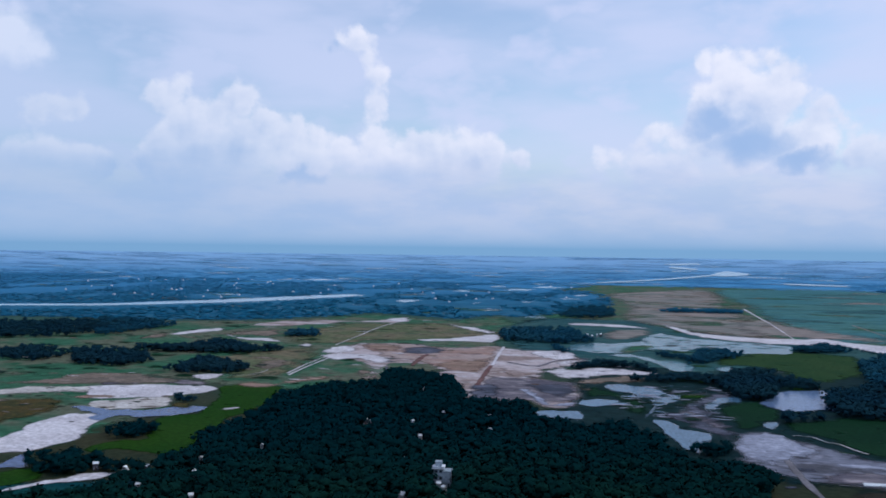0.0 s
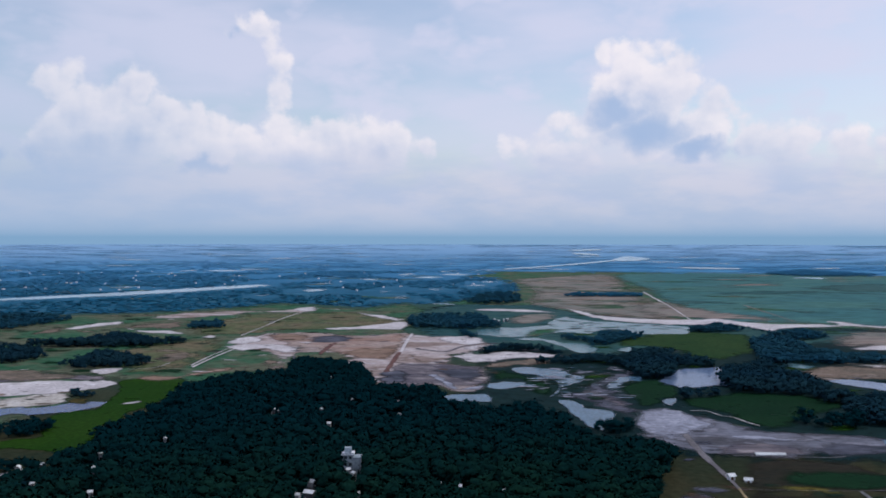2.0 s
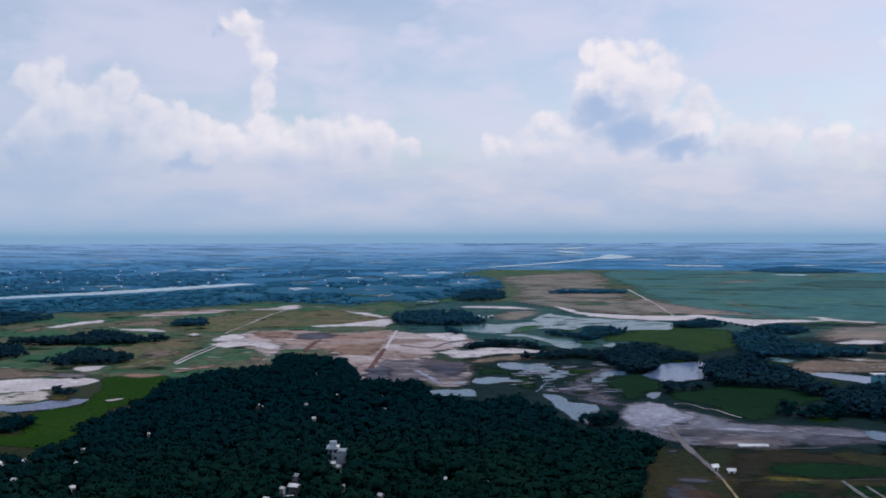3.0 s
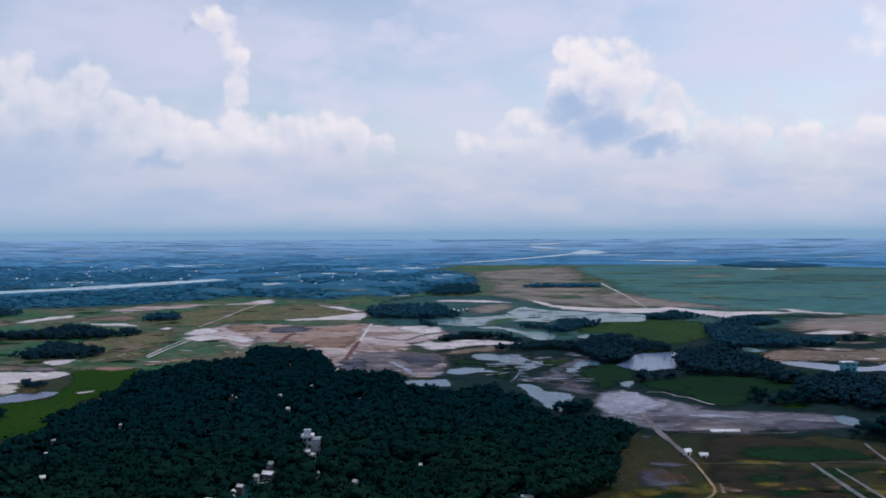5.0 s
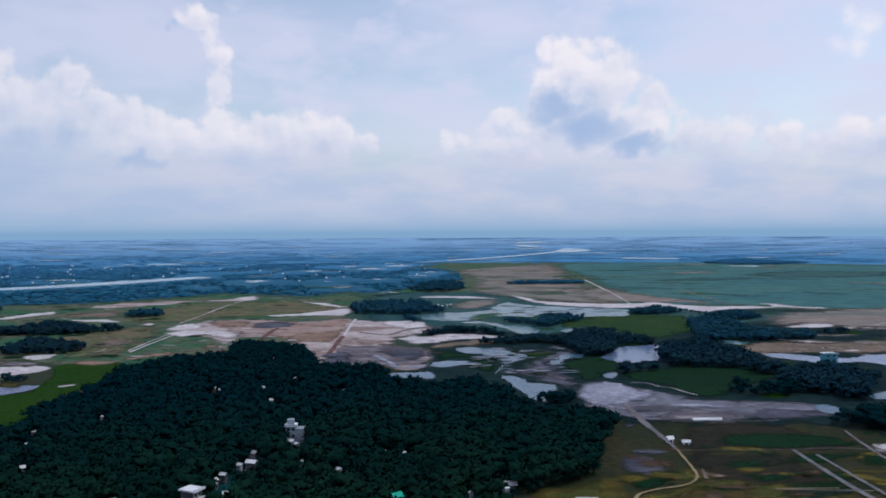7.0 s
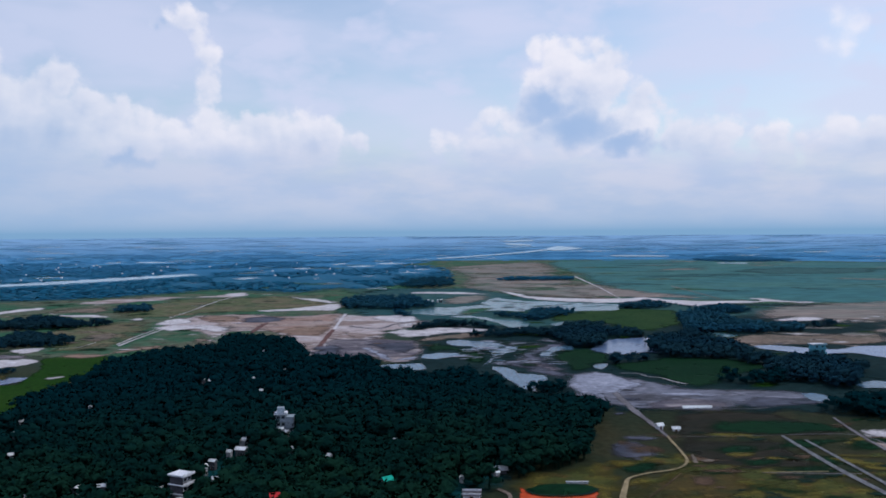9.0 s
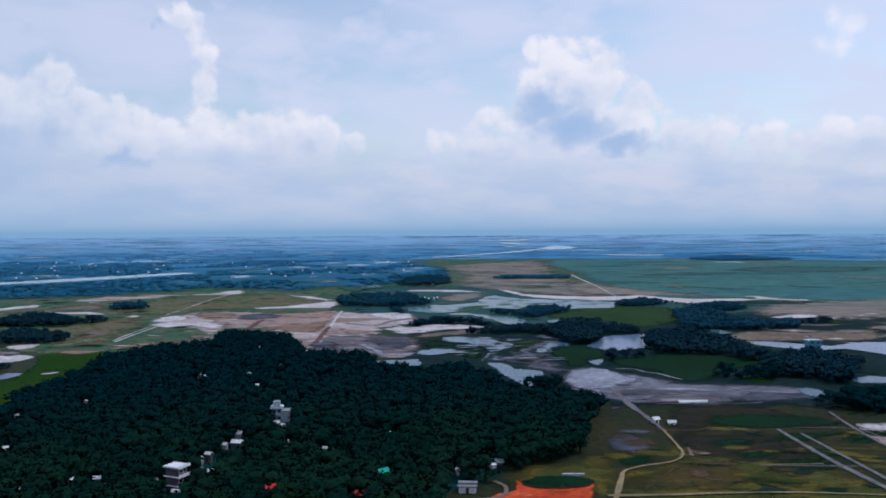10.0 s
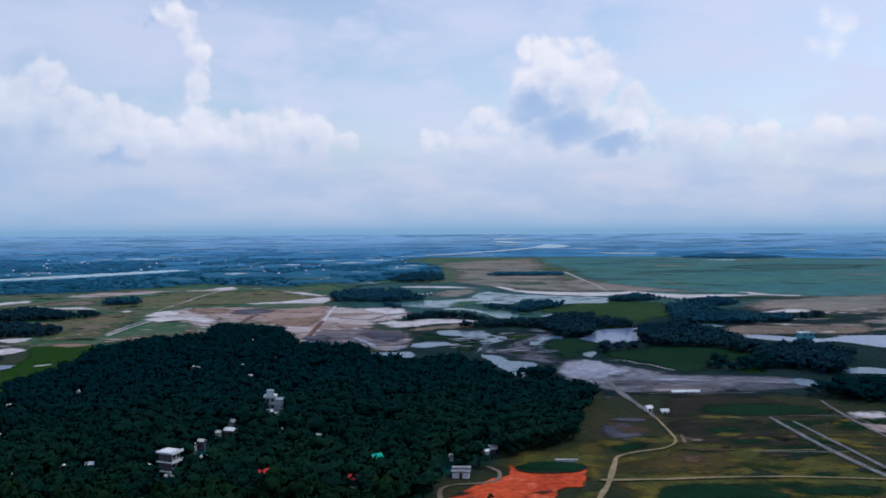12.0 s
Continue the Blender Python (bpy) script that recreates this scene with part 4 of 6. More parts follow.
strip("dirt_track", FALLOW, [(368, 1247), (362, 1117), (356, 1004)], [3, 2.5, 2], 0.5, "faint pale track across the paddy plain", "road", 0.6)
patch("field_strip", PLAIN_DARK, [(395, 1170), (442, 1145), (476, 1121), (432, 1120), (398, 1126)], 0.4, "dark wet strip in the paddy plain", "field", 10, 6)
patch("field_strip", PLAIN_DARK, [(511, 1233), (550, 1177), (591, 1152), (533, 1141), (514, 1194)], 0.4, "dark wet strip in the paddy plain", "field", 10, 6)
patch("field_strip", PLAIN_DARK, [(616, 1712), (749, 1821), (853, 1826), (974, 1768), (862, 1564), (639, 1555)], 0.35, "darker blue-green strip in the paddy plain", "field", 24, 12, soft=60)
patch("far_pond", RIVER, [(616, 2757), (771, 2672), (751, 2591), (602, 2652)], 1.6, "thin pale water behind the paddy plain", "water", 16, 4, soft=12)
patch("far_pond", RIVER, [(745, 2130), (810, 2103), (791, 2045), (731, 2071)], 0.6, "thin pale water behind the paddy plain", "water", 12, 4, soft=10)
patch("far_river", RIVER, [(50, 2534), (200, 2753), (384, 3063), (492, 3271), (510, 3395), (401, 3198), (207, 2852), (51, 2605)], 1.8, "far pale river channel in the blue country", "river", 16, 3, soft=10)
patch("far_river", RIVER, [(477, 3321), (530, 3524), (594, 3679), (652, 3440), (570, 3268), (499, 3220)], 1.9, "broad pale bend of the far river", "river", 16, 4, soft=10)
patch("far_river", RIVER, [(393, 4020), (448, 3989), (498, 3848), (481, 3739), (418, 3835), (385, 3892)], 1.9, "far pale river channel in the blue country", "river", 16, 3, soft=12)
patch("far_river", RIVER, [(390, 4279), (489, 4361), (578, 4384), (565, 4280), (442, 4189)], 1.9, "far pale river channel in the blue country", "river", 16, 3, soft=14)
strip("river", RIVER, [(-1052, 1148), (-914, 1219), (-835, 1249), (-757, 1285), (-694, 1354), (-628, 1424), (-565, 1519), (-496, 1636), (-457, 1707)], [30, 36, 40, 50, 60, 80, 85, 70, 45], 0.3, "broad pale river running through the far woods", "river", 5, step=18)
patch("bare_earth", MUD, [(70, 322), (77, 332), (85, 330), (89, 315), (89, 305), (76, 303), (69, 309)], 0.14, "greyish pink bare ground at the forest edge", "earth", 2.5, 2)
patch("bare_earth", MUD, [(78, 337), (90, 340), (95, 334), (89, 328), (80, 330)], 0.14, "greyish pink bare ground beside the causeway", "earth", 2.5, 2)
patch("sand_spill", TAN, [(98, 307), (100, 309), (98, 297), (96, 297)], 0.36, "pale sand spill at the bend of the track", "sand", 1, 0.5, soft=0.8)
patch("sand_spill", TAN, [(99, 300), (103, 302), (105, 299), (101, 298)], 0.34, "pale sand spill beside the track", "sand", 1, 0.5, soft=0.8)
patch("crop_field", DARK_FIELD, [(69, 241), (75, 248), (89, 248), (99, 245), (110, 240), (105, 230), (66, 232)], 0.2, "dark weedy strip below the straight track", "field", 2, 1.5)
patch("scrub_bank", SCRUB, [(97, 256), (106, 260), (113, 258), (114, 252), (106, 250), (97, 251)], 0.4, "dark low scrub beside the straight track", "scrub", 2, 1.5)
patch("crop_field", DARK_FIELD, [(69, 293), (77, 302), (85, 298), (81, 288), (70, 284)], 0.22, "small dark green plot beside the winding track", "field", 2, 1.2)
patch("dry_grass", GOLD_GRASS, [(54, 262), (59, 268), (60, 263), (60, 254), (55, 245), (53, 251)], 0.2, "bright yellowish grass beside the orange earth", "grass", 2, 1.2)
patch("dry_grass", GOLD_GRASS, [(68, 278), (81, 284), (89, 287), (84, 277), (73, 271), (66, 269)], 0.2, "yellowish dry grass inside the track's bend", "grass", 2, 1.5)
patch("bare_earth", EARTH, [(88, 280), (96, 283), (100, 276), (92, 267), (86, 269)], 0.2, "brown bare earth in the dry grass", "earth", 2, 1.5)
strip("dirt_track", DIRT, [(116, 284), (126, 284), (138, 284)], [0.7, 0.7, 0.6], 0.42, "thin pale path on a field bank", "road", 0.2)
strip("ditch", SCRUB, [(117, 281), (128, 280), (141, 280)], [1.2, 1.6, 1.4], 0.3, "dark weedy ditch along a field bank", "ditch", 0.3)
patch("soil_plot", RED_SOIL, [(173, 329), (179, 325), (188, 317), (180, 303), (172, 308), (171, 318)], 0.24, "reddish bare soil below white sand", "soil", 2, 1.5)


def hash_of(a, k):
    """An even spread of numbers from 0 to 1."""
    return math.sin(a * 12.9898 + k * 78.233) * 43758.5453 % 1.0


def blotches(name, mat, corners, count, small, large, level, label, category, long=1.5, seed=1, spots=()):
    """Many little spreads of one kind inside a plot, as one mesh."""
    r = np.random.default_rng(seed)
    c = np.array(corners, float)
    vs, fs, worn, made = [], [], [], 0
    while made < count:
        x, y = r.uniform(c[:, 0].min(), c[:, 0].max()), r.uniform(c[:, 1].min(), c[:, 1].max())
        if len(spots):
            x, y = spots[made]
        elif not inside(np.array([x]), np.array([y]), corners)[0]:
            continue
        size, turn, n = r.uniform(small, large) * r.uniform(0.5, 1.0), r.uniform(-0.5, 0.5), len(vs)
        z = level + made * 0.0009
        vs.append((x, y, rise(x, y) + z))
        worn.append(0.2)
        for ring in (0.5, 1.35):
            for k in range(14):
                a = k * 6.2832 / 14
                q = ring * size * (0.75 + 0.5 * noise.noise((x + math.cos(a) * 1.3, y + math.sin(a) * 1.3, seed)) + (hash_of(made, k) - 0.5) * 0.24)
                u, v = q * math.cos(a) * long, q * math.sin(a)
                px, py = x + u * math.cos(turn) - v * math.sin(turn), y + u * math.sin(turn) + v * math.cos(turn)
                vs.append((px, py, rise(px, py) + z))
                worn.append(0.36 if ring < 1 else 1.05)
        for k in range(14):
            one, two = n + 1 + k, n + 1 + (k + 1) % 14
            fs += [(n, one, two), (one, one + 14, two + 14), (one, two + 14, two)]
        made += 1
    me = tri_mesh(name, vs, fs, mat)
    me.attributes.new("thinning", "FLOAT", "POINT").data.foreach_set("value", worn)
    ob = new(name, me)
    return tagged(ob, label, category, kind="stuff")



SITE = [(-225, 730), (-220, 845), (-130, 868), (-10, 818), (45, 716), (6, 570), (-83, 562), (-157, 690)]
blotches("earth_patches", EARTH, SITE, 26, 1, 5, 0.34, "brown earth patches strewn over the bare site", "earth", 1.8, 3)
blotches("mud_patches", MUD, SITE, 34, 1, 5, 0.44, "grey mud patches strewn over the bare site", "mud", 1.8, 4)
FLATS = [(-20, 545), (20, 560), (50, 640), (95, 650), (110, 600), (85, 560), (88, 500), (60, 500), (45, 530)]
blotches("puddles", WATER, FLATS, 30, 1, 3.6, 0.48, "shallow puddles on the mud flats", "water", 3.6, 5)
blotches("sand_patches", LILAC_SAND, FLATS, 44, 1.0, 3.6, 0.55, "pale sand bars on the mud flats", "sand", 3.6, 6)
blotches("scrub_patches", SCRUB, FLATS, 30, 1.5, 7, 0.6, "dark scrubby spots on the mud flats", "scrub", 1.6, 7)
BED = [(70, 490), (110, 488), (155, 440), (172, 415), (150, 386), (80, 378), (72, 420)]
blotches("mud_patches", MUD, BED, 26, 1, 4, 0.24, "dark streaks of mud on the sand flat", "mud", 2.4, 8)
MEADOWS = [(-520, 590), (-190, 570), (-90, 870), (-100, 1150), (-330, 1130), (-560, 960)]
blotches("grass_patches", DARK_FIELD, MEADOWS, 60, 4, 16, 0.12, "greener grass patches in the meadow", "grass", 1.5, 11)
blotches("earth_patches", TAN, MEADOWS, 70, 2, 9, 0.2, "tan bare patches in the meadow", "earth", 2.6, 12)
blotches("scrub_patches", SCRUB, MEADOWS, 80, 2, 9, 0.28, "dark scrubby spots in the meadow", "scrub", 1.5, 13)
blotches("sand_patches", SAND, MEADOWS, 16, 1, 4, 0.36, "white sandy streaks in the meadow", "sand", 4.0, 14)
SANDS = [(-420, 470), (-330, 560), (-250, 580), (-245, 500), (-262, 440), (-330, 400)]
blotches("earth_patches", TAN, SANDS, 20, 1, 5, 0.32, "tan earth patches between sand beds", "earth", 2.0, 15)
blotches("scrub_patches", SCRUB, SANDS, 45, 1, 4, 0.38, "dark scrubby spots between sand beds", "scrub", 1.6, 16)
blotches("earth_patches", SCRUB, [(5, 232), (45, 240), (50, 250), (25, 256)], 5, 1.5, 4, 0.45, "dark soil stains in the orange earth", "soil", 1.6, 51)
FIELDS = [(62, 205), (320, 205), (330, 360), (180, 365), (100, 340), (70, 290), (88, 292)]
blotches("grass_patches", DARK_FIELD, FIELDS, 60, 3, 13, 0.10, "dark green weedy plots in the fields", "grass", 2.2, 18)
blotches("earth_patches", EARTH, FIELDS, 90, 1, 6, 0.18, "small bare earth spots in the fields", "earth", 2.4, 19)
blotches("grass_patches", GOLD_GRASS, FIELDS, 70, 2, 9, 0.14, "yellowish dry grass patches in the fields", "grass", 2.4, 52)
blotches("scrub_patches", SCRUB, FIELDS, 90, 1, 5, 0.22, "dark scrubby spots in the fields", "scrub", 1.8, 20)
WIDE = [(290, 1010), (560, 920), (1200, 950), (1300, 1900), (700, 2300), (350, 2200), (290, 1540)]
blotches("grass_patches", PLAIN_DARK, WIDE, 30, 10, 45, 0.14, "dark green strips in the paddy plain", "grass", 3.0, 21)
blotches("grass_patches", MEADOW, WIDE, 12, 10, 40, 0.22, "olive strips in the paddy plain", "grass", 2.6, 22)
blotches("earth_patches", FALLOW, WIDE, 14, 15, 50, 0.30, "brownish strips in the paddy plain", "earth", 2.6, 23)
OPEN = [(60, 1260), (60, 1950), (320, 2230), (265, 1530), (235, 1000), (130, 1100)]
blotches("earth_patches", TAN, OPEN, 40, 6, 30, 0.16, "tan streaks in the fallow field", "earth", 2.0, 24)
blotches("grass_patches", MEADOW, OPEN, 40, 8, 34, 0.24, "olive streaks in the fallow field", "grass", 2.0, 25)
BARE = [(225, 590), (300, 702), (480, 840), (590, 800), (415, 590)]
blotches("earth_patches", FALLOW, BARE, 50, 4, 18, 0.2, "tan streaks in the bare field", "earth", 2.2, 26)
blotches("sand_patches", SAND, BARE, 18, 2, 9, 0.28, "white sandy streaks in the bare field", "sand", 2.6, 27)
FAR_WOOD_PLOT = [(-900, 1300), (-300, 1260), (-80, 1300), (40, 1600), (-30, 2300), (-1300, 1900)]

LAGOON = [(-8, 860), (40, 915), (85, 1010), (120, 990), (215, 935), (195, 885), (105, 870), (15, 838)]
blotches("reed_patches", MARSH, LAGOON, 34, 2, 7, 0.5, "dark green reed banks in the lagoon", "reeds", 2.6, 28)
blotches("reed_patches", LOWLAND, LAGOON, 16, 1.5, 4, 0.6, "dark reedy spots in the lagoon", "reeds", 3.0, 29)
FAR_RING = [(r * math.sin(a), r * math.cos(a)) for r, aa in ((2450, (-0.7, -0.35, 0, 0.35, 0.7)), (4950, (0.7, 0.35, 0, -0.35, -0.7))) for a in aa]
away_from, turned = np.random.default_rng(31).uniform(2450, 4200, 60), np.random.default_rng(32).uniform(-0.6, 0.6, 60)
FAR_GLINTS = np.stack([away_from * np.sin(turned), away_from * np.cos(turned)], 1)
blotches("far_waters", RIVER, FAR_RING, 60, 18, 55, 1.2, "thin pale waters in the far country", "water", 2.4, 31, FAR_GLINTS)
blotches("far_groves", LEAF_HAZY, FAR_RING, 560, 18, 75, 0.8, "low haze-blue woods streaking the far country", "woods", 3.4, 34)
blotches("far_clearings", FAR_FIELD, FAR_RING, 60, 25, 110, 1.0, "haze-blue clearings in the far country", "field", 2.2, 32)
blotches("far_clearings", MEADOW, FAR_WOOD_PLOT, 40, 10, 40, 0.25, "small pale clearings in the far woods", "field", 2.2, 33)

LOW = [(-10, 660), (100, 400), (300, 380), (470, 580), (560, 860), (300, 950), (100, 1100), (-40, 1000)]
blotches("grass_patches", FIELD, LOW, 60, 3, 16, 0.1, "greener grass patches in the lowland", "grass", 1.8, 42)
blotches("earth_patches", MUD, LOW, 40, 2, 8, 0.17, "grey muddy patches in the lowland", "mud", 2.0, 43)

# ---- roads ----
strip("dirt_track", DIRT, [(45, 212), (52, 233), (59, 251), (65, 269), (68, 278), (72, 282), (77, 285), (87, 289), (92, 294), (95, 301), (96, 311), (98, 336)], [1.8, 1.8, 1.6, 1.5, 1.4, 1.3, 1.3, 1.2, 1.2, 1.1, 1.1, 1.4], 0.44, "pale winding dirt track through the fields", "road", 0.5)
strip("causeway", CAUSEWAY, [(98, 334), (98, 362), (97, 387), (98, 429)], [2, 2.4, 3, 3.4], 0.3, "broad grey earth causeway over the sand flat", "road", 0.8)
strip("dirt_track", DIRT, [(57, 253), (77, 253), (98, 254), (119, 253), (148, 249), (190, 246)], [1.7, 1.8, 1.5, 1.1, 0.9, 0.9], 0.46, "straight yellowish dirt track between plots", "road", 0.5)
strip("concrete_road", CONCRETE, [(144, 335), (143, 288), (145, 253), (146, 225)], [1.3, 1.7, 1.9, 1.9], 0.3, "pale straight concrete road strip", "road", 0.2)
strip("concrete_road", CONCRETE, [(150, 328), (150, 294), (150, 263), (150, 235)], [0.9, 1.3, 1.5, 1.5], 0.3, "second pale concrete road strip beside another", "road", 0.2)
strip("ring_drive", TAN, [(9, 230), (8, 240), (9, 248), (13, 251), (19, 252), (25, 254), (27, 259), (27, 265), (24, 270)], [1.8, 1.8, 1.8, 1.6, 1.4, 1.4, 1.4, 1.4, 1.4], 0.3, "tan drive curving round the villa", "road", 0.2, step=2)
strip("dirt_track", CAUSEWAY, [(115, 284), (148, 281)], [0.7, 0.7], 0.3, "thin pale footpath on a field bank", "road", 0.2)
strip("dirt_track", CAUSEWAY, [(97, 335), (129, 335), (173, 335), (177, 309)], [0.4, 0.4, 0.6, 1.0], 0.3, "thin pale footpath on a field bank", "road", 0.2)
strip("dirt_track", CAUSEWAY, [(110, 387), (149, 386), (160, 388)], [0.8, 0.9, 0.7], 0.3, "thin pale footpath below the sand flat", "road", 0.3)
strip("dirt_track", SAND, [(277, 1532), (262, 1300), (258, 1226), (247, 1100), (239, 1010)], [4, 2.6, 2.4, 1.8, 1.4], 0.3, "straight pale track across the fallow field", "road", 0.6)

strip("dirt_track", EARTH, [(70, 259), (80, 273), (88, 285)], [0.5, 0.5, 0.5], 0.3, "faint trodden trail through dry grass", "road", 0.2)
strip("dirt_track", CAUSEWAY, [(180, 366), (175, 334), (172, 298)], [1.6, 1.6, 1.4], 0.3, "pale diagonal dirt track past white sand", "road", 0.4)


# ---- trees ----
ICO_V = None
rng = np.random.default_rng(4)


def ico():
    bm = bmesh.new()
    bmesh.ops.create_icosphere(bm, subdivisions=1, radius=1.0)
    v = np.array([tuple(x.co) for x in bm.verts])
    f = np.array([[q.index for q in x.verts] for x in bm.faces])
    bm.free()
    return v, f


ICO_V, ICO_F = ico()


def crown(lobes, leaves, seed, leaf=0.14, core=1.0):
    """A crown about 1 high and 1 across: uneven lobes thickly set with sprays of leaves."""
    r = np.random.default_rng(seed)
    vs, fs, n = [], [], 0
    for k in range(lobes):
        a = r.uniform(0, 6.283)
        h = r.uniform(0.28, 0.80) if lobes > 2 else r.uniform(0.45, 0.6)
        reach = r.uniform(0.06, 0.30) * (1.2 - abs(h - 0.45) * 1.6) * (1 if lobes > 2 else 0.4)
        size = r.uniform(0.16, 0.26) * (1 if lobes > 2 else 1.5)
        c = np.array([math.cos(a) * reach, math.sin(a) * reach, h])
        v = ICO_V * size * core * r.uniform(0.6, 1.0, (len(ICO_V), 1)) * np.array([1, 1, 0.85]) + c
        vs.append(v)
        fs.append(ICO_F + n)
        n += len(v)
        for q in range(leaves):
            d = r.normal(size=3)
            d[2] = abs(d[2]) * 0.9 - 0.2
            d /= np.linalg.norm(d)
            p = c + d * size * r.uniform(0.6, 1.25)
            u = np.cross(d, r.normal(size=3))
            u /= np.linalg.norm(u)
            w = np.cross(d, u) + d * r.uniform(-0.9, 0.9)
            s = leaf * r.uniform(0.5, 1.2)
            vs.append(np.array([p - u * s * 0.5, p + w * s * 0.45 + d * s * 0.2, p + u * s * 0.5, p - w * s * 0.5]))
            fs.append(np.array([[0, 2, 1], [0, 3, 2]]) + n)
            n += 4
    return np.concatenate(vs), np.concatenate(fs)


def sown(corners, spacing, keep=1.0):
    """Uneven planting places inside a plot."""
    c = np.array(corners, float)
    gx, gy = np.meshgrid(np.arange(c[:, 0].min(), c[:, 0].max(), spacing), np.arange(c[:, 1].min(), c[:, 1].max(), spacing))
    x = (gx + rng.uniform(-0.5, 0.5, gx.shape) * spacing).ravel()
    y = (gy + rng.uniform(-0.5, 0.5, gy.shape) * spacing).ravel()
    ok = inside(x, y, corners) & (rng.uniform(size=len(x)) < keep)
    return np.stack([x[ok], y[ok]], 1)


def full(v, lift=0.45):
    """Normals of a leafy crown: outwards from its heart and upwards."""
    d = (v - np.array([0, 0, 0.42])) * np.array([1, 1, 1.0]) + np.array([0, 0, lift])
    return d / (np.linalg.norm(d, axis=1)[:, None] + 1e-9)


def grove(name, spots, templates, low, high, wide, mat, label, category="trees", sink=0.0, lift=0.45):
    """Many trees too many to count, as one spread."""
    vs, fs, ns, n = [], [], [], 0
    shaped = [full(v, lift) for v, f in templates]
    for k, (x, y) in enumerate(spots):
        pick = rng.integers(len(templates))
        v, f = templates[pick]
        a, h = rng.uniform(0, 6.283), rng.uniform(low, high)
        w = h * wide * rng.uniform(0.8, 1.25)
        ca, sa_ = math.cos(a) * w, math.sin(a) * w
        q = np.stack([v[:, 0] * ca - v[:, 1] * sa_ + x, v[:, 0] * sa_ + v[:, 1] * ca + y, v[:, 2] * h + rise(x, y) - sink * h], 1)
        g = shaped[pick]
        ns.append(np.stack([g[:, 0] * math.cos(a) - g[:, 1] * math.sin(a), g[:, 0] * math.sin(a) + g[:, 1] * math.cos(a), g[:, 2]], 1))
        vs.append(q)
        fs.append(f + n)
        n += len(v)
    if not vs:
        return None
    ob = new(name, tri_mesh(name, np.concatenate(vs), np.concatenate(fs), mat, np.concatenate(ns)))
    return tagged(ob, label, category, kind="stuff")


def with_stem(template):
    """Adds a plain four-sided stem to a crown."""
    v, f = template
    n = len(v)
    s = np.array([(x * r, y * r, z) for z, r in ((0, 0.03), (0.55, 0.018)) for x, y in ((1, 0), (0, 1), (-1, 0), (0, -1))])
    t = [(i, (i + 1) % 4, 4 + i) for i in range(4)] + [((i + 1) % 4, 4 + (i + 1) % 4, 4 + i) for i in range(4)]
    return np.concatenate([v, s]), np.concatenate([f, np.array(t) + n])


WOOD_TREES = [with_stem(crown(5, 24, 20 + k, 0.115)) for k in range(8)]
MID_TREES = [with_stem(crown(5, 18, 40 + k, 0.12)) for k in range(8)]
FAR_CLUMPS = [crown(3, 3, 60 + k, 0.25, 1.2) for k in range(8)]

FOREST = [(-330, 180), (-262, 256), (-214, 284), (-193, 294), (-180, 306), (-186, 333), (-180, 352), (-176, 365), (-186, 395), (-183, 440), (-188, 518), (-171, 565), (-136, 577), (-144, 626), (-131, 645),
          (-91, 612), (-71, 524), (-33, 523), (-27, 486), (5, 460), (27, 477), (38, 446), (44, 409), (53, 395), (68, 395), (83, 383), (76, 364),
          (57, 295), (38, 288), (30, 275), (18, 262), (8, 244), (-6, 215), (-30, 190)]

# houses stand in clearings: (x, y, half the clearing, how far it opens)
HOUSES_NEAR = [(-68, 324), (-70, 309), (-66, 311), (-65, 299), (-73, 297), (-74, 290), (-67, 275), (-72, 254), (-82, 266), (-108, 267), (-101, 269), (-10, 323), (-19, 327), (6, 318), (-33, 302), (-48, 312), (3, 262), (-74, 229), (-106, 258), (-119, 258), (-9, 248), (25, 283), (13, 278), (-148, 308), (-175, 317)]
HOUSES_BACK = [(-57, 344), (-152, 392), (-170, 364), (-80, 383), (-81, 429), (-119, 464), (-117, 440), (-47, 454), (-55, 450), (-54, 339), (-141, 507), (-114, 460), (-92, 464), (-79, 493), (-32, 465), (-113, 504), (-106, 573), (-121, 597), (-186, 345), (-191, 336), (-52, 489), (-210, 344), (-194, 340), (-163, 342)]
HOUSES_WOOD = HOUSES_NEAR + HOUSES_BACK
HOUSES_VILLAGE = [(167, 598), (177, 612), (187, 617), (189, 599), (199, 618), (193, 583), (193, 560), (205, 585), (205, 569), (202, 554), (240, 741), (189, 639), (186, 551), (197, 640), (131, 673), (7, 985), (-3, 973), (18, 982), (12, 970), (22, 990)]
BIG = [(-56.5, 350, 5), (-56.5, 342, 4), (-74.5, 265, 3.6), (-11, 264, 1.8), (-43, 248, 0.6), (-16.5, 241, 0.6), (16, 259, 8), (25.5, 288, 4), (256, 543, 2.5)]
CLEAR = [(x, y, 3.4, 6.5 + max(0.0, y - 260) * 0.055) for x, y in HOUSES_WOOD] + [(x, y, 1.2, 3.0) for x, y in HOUSES_VILLAGE] + [(x, y, r, 6.0) for x, y, r in BIG]


def cleared(spots):
    """Leaves out the trees that would stand in a house or right before it."""
    keep = np.ones(len(spots), bool)
    for x, y, r, front in CLEAR:
        d = math.hypot(x, y)
        ux, uy = x / d, y / d
        along = (spots[:, 0] - x) * ux + (spots[:, 1] - y) * uy
        across = np.abs((spots[:, 0] - x) * uy - (spots[:, 1] - y) * ux)
        keep &= ~((across < r) & (along < r) & (along > -r - front))
    return spots[keep]


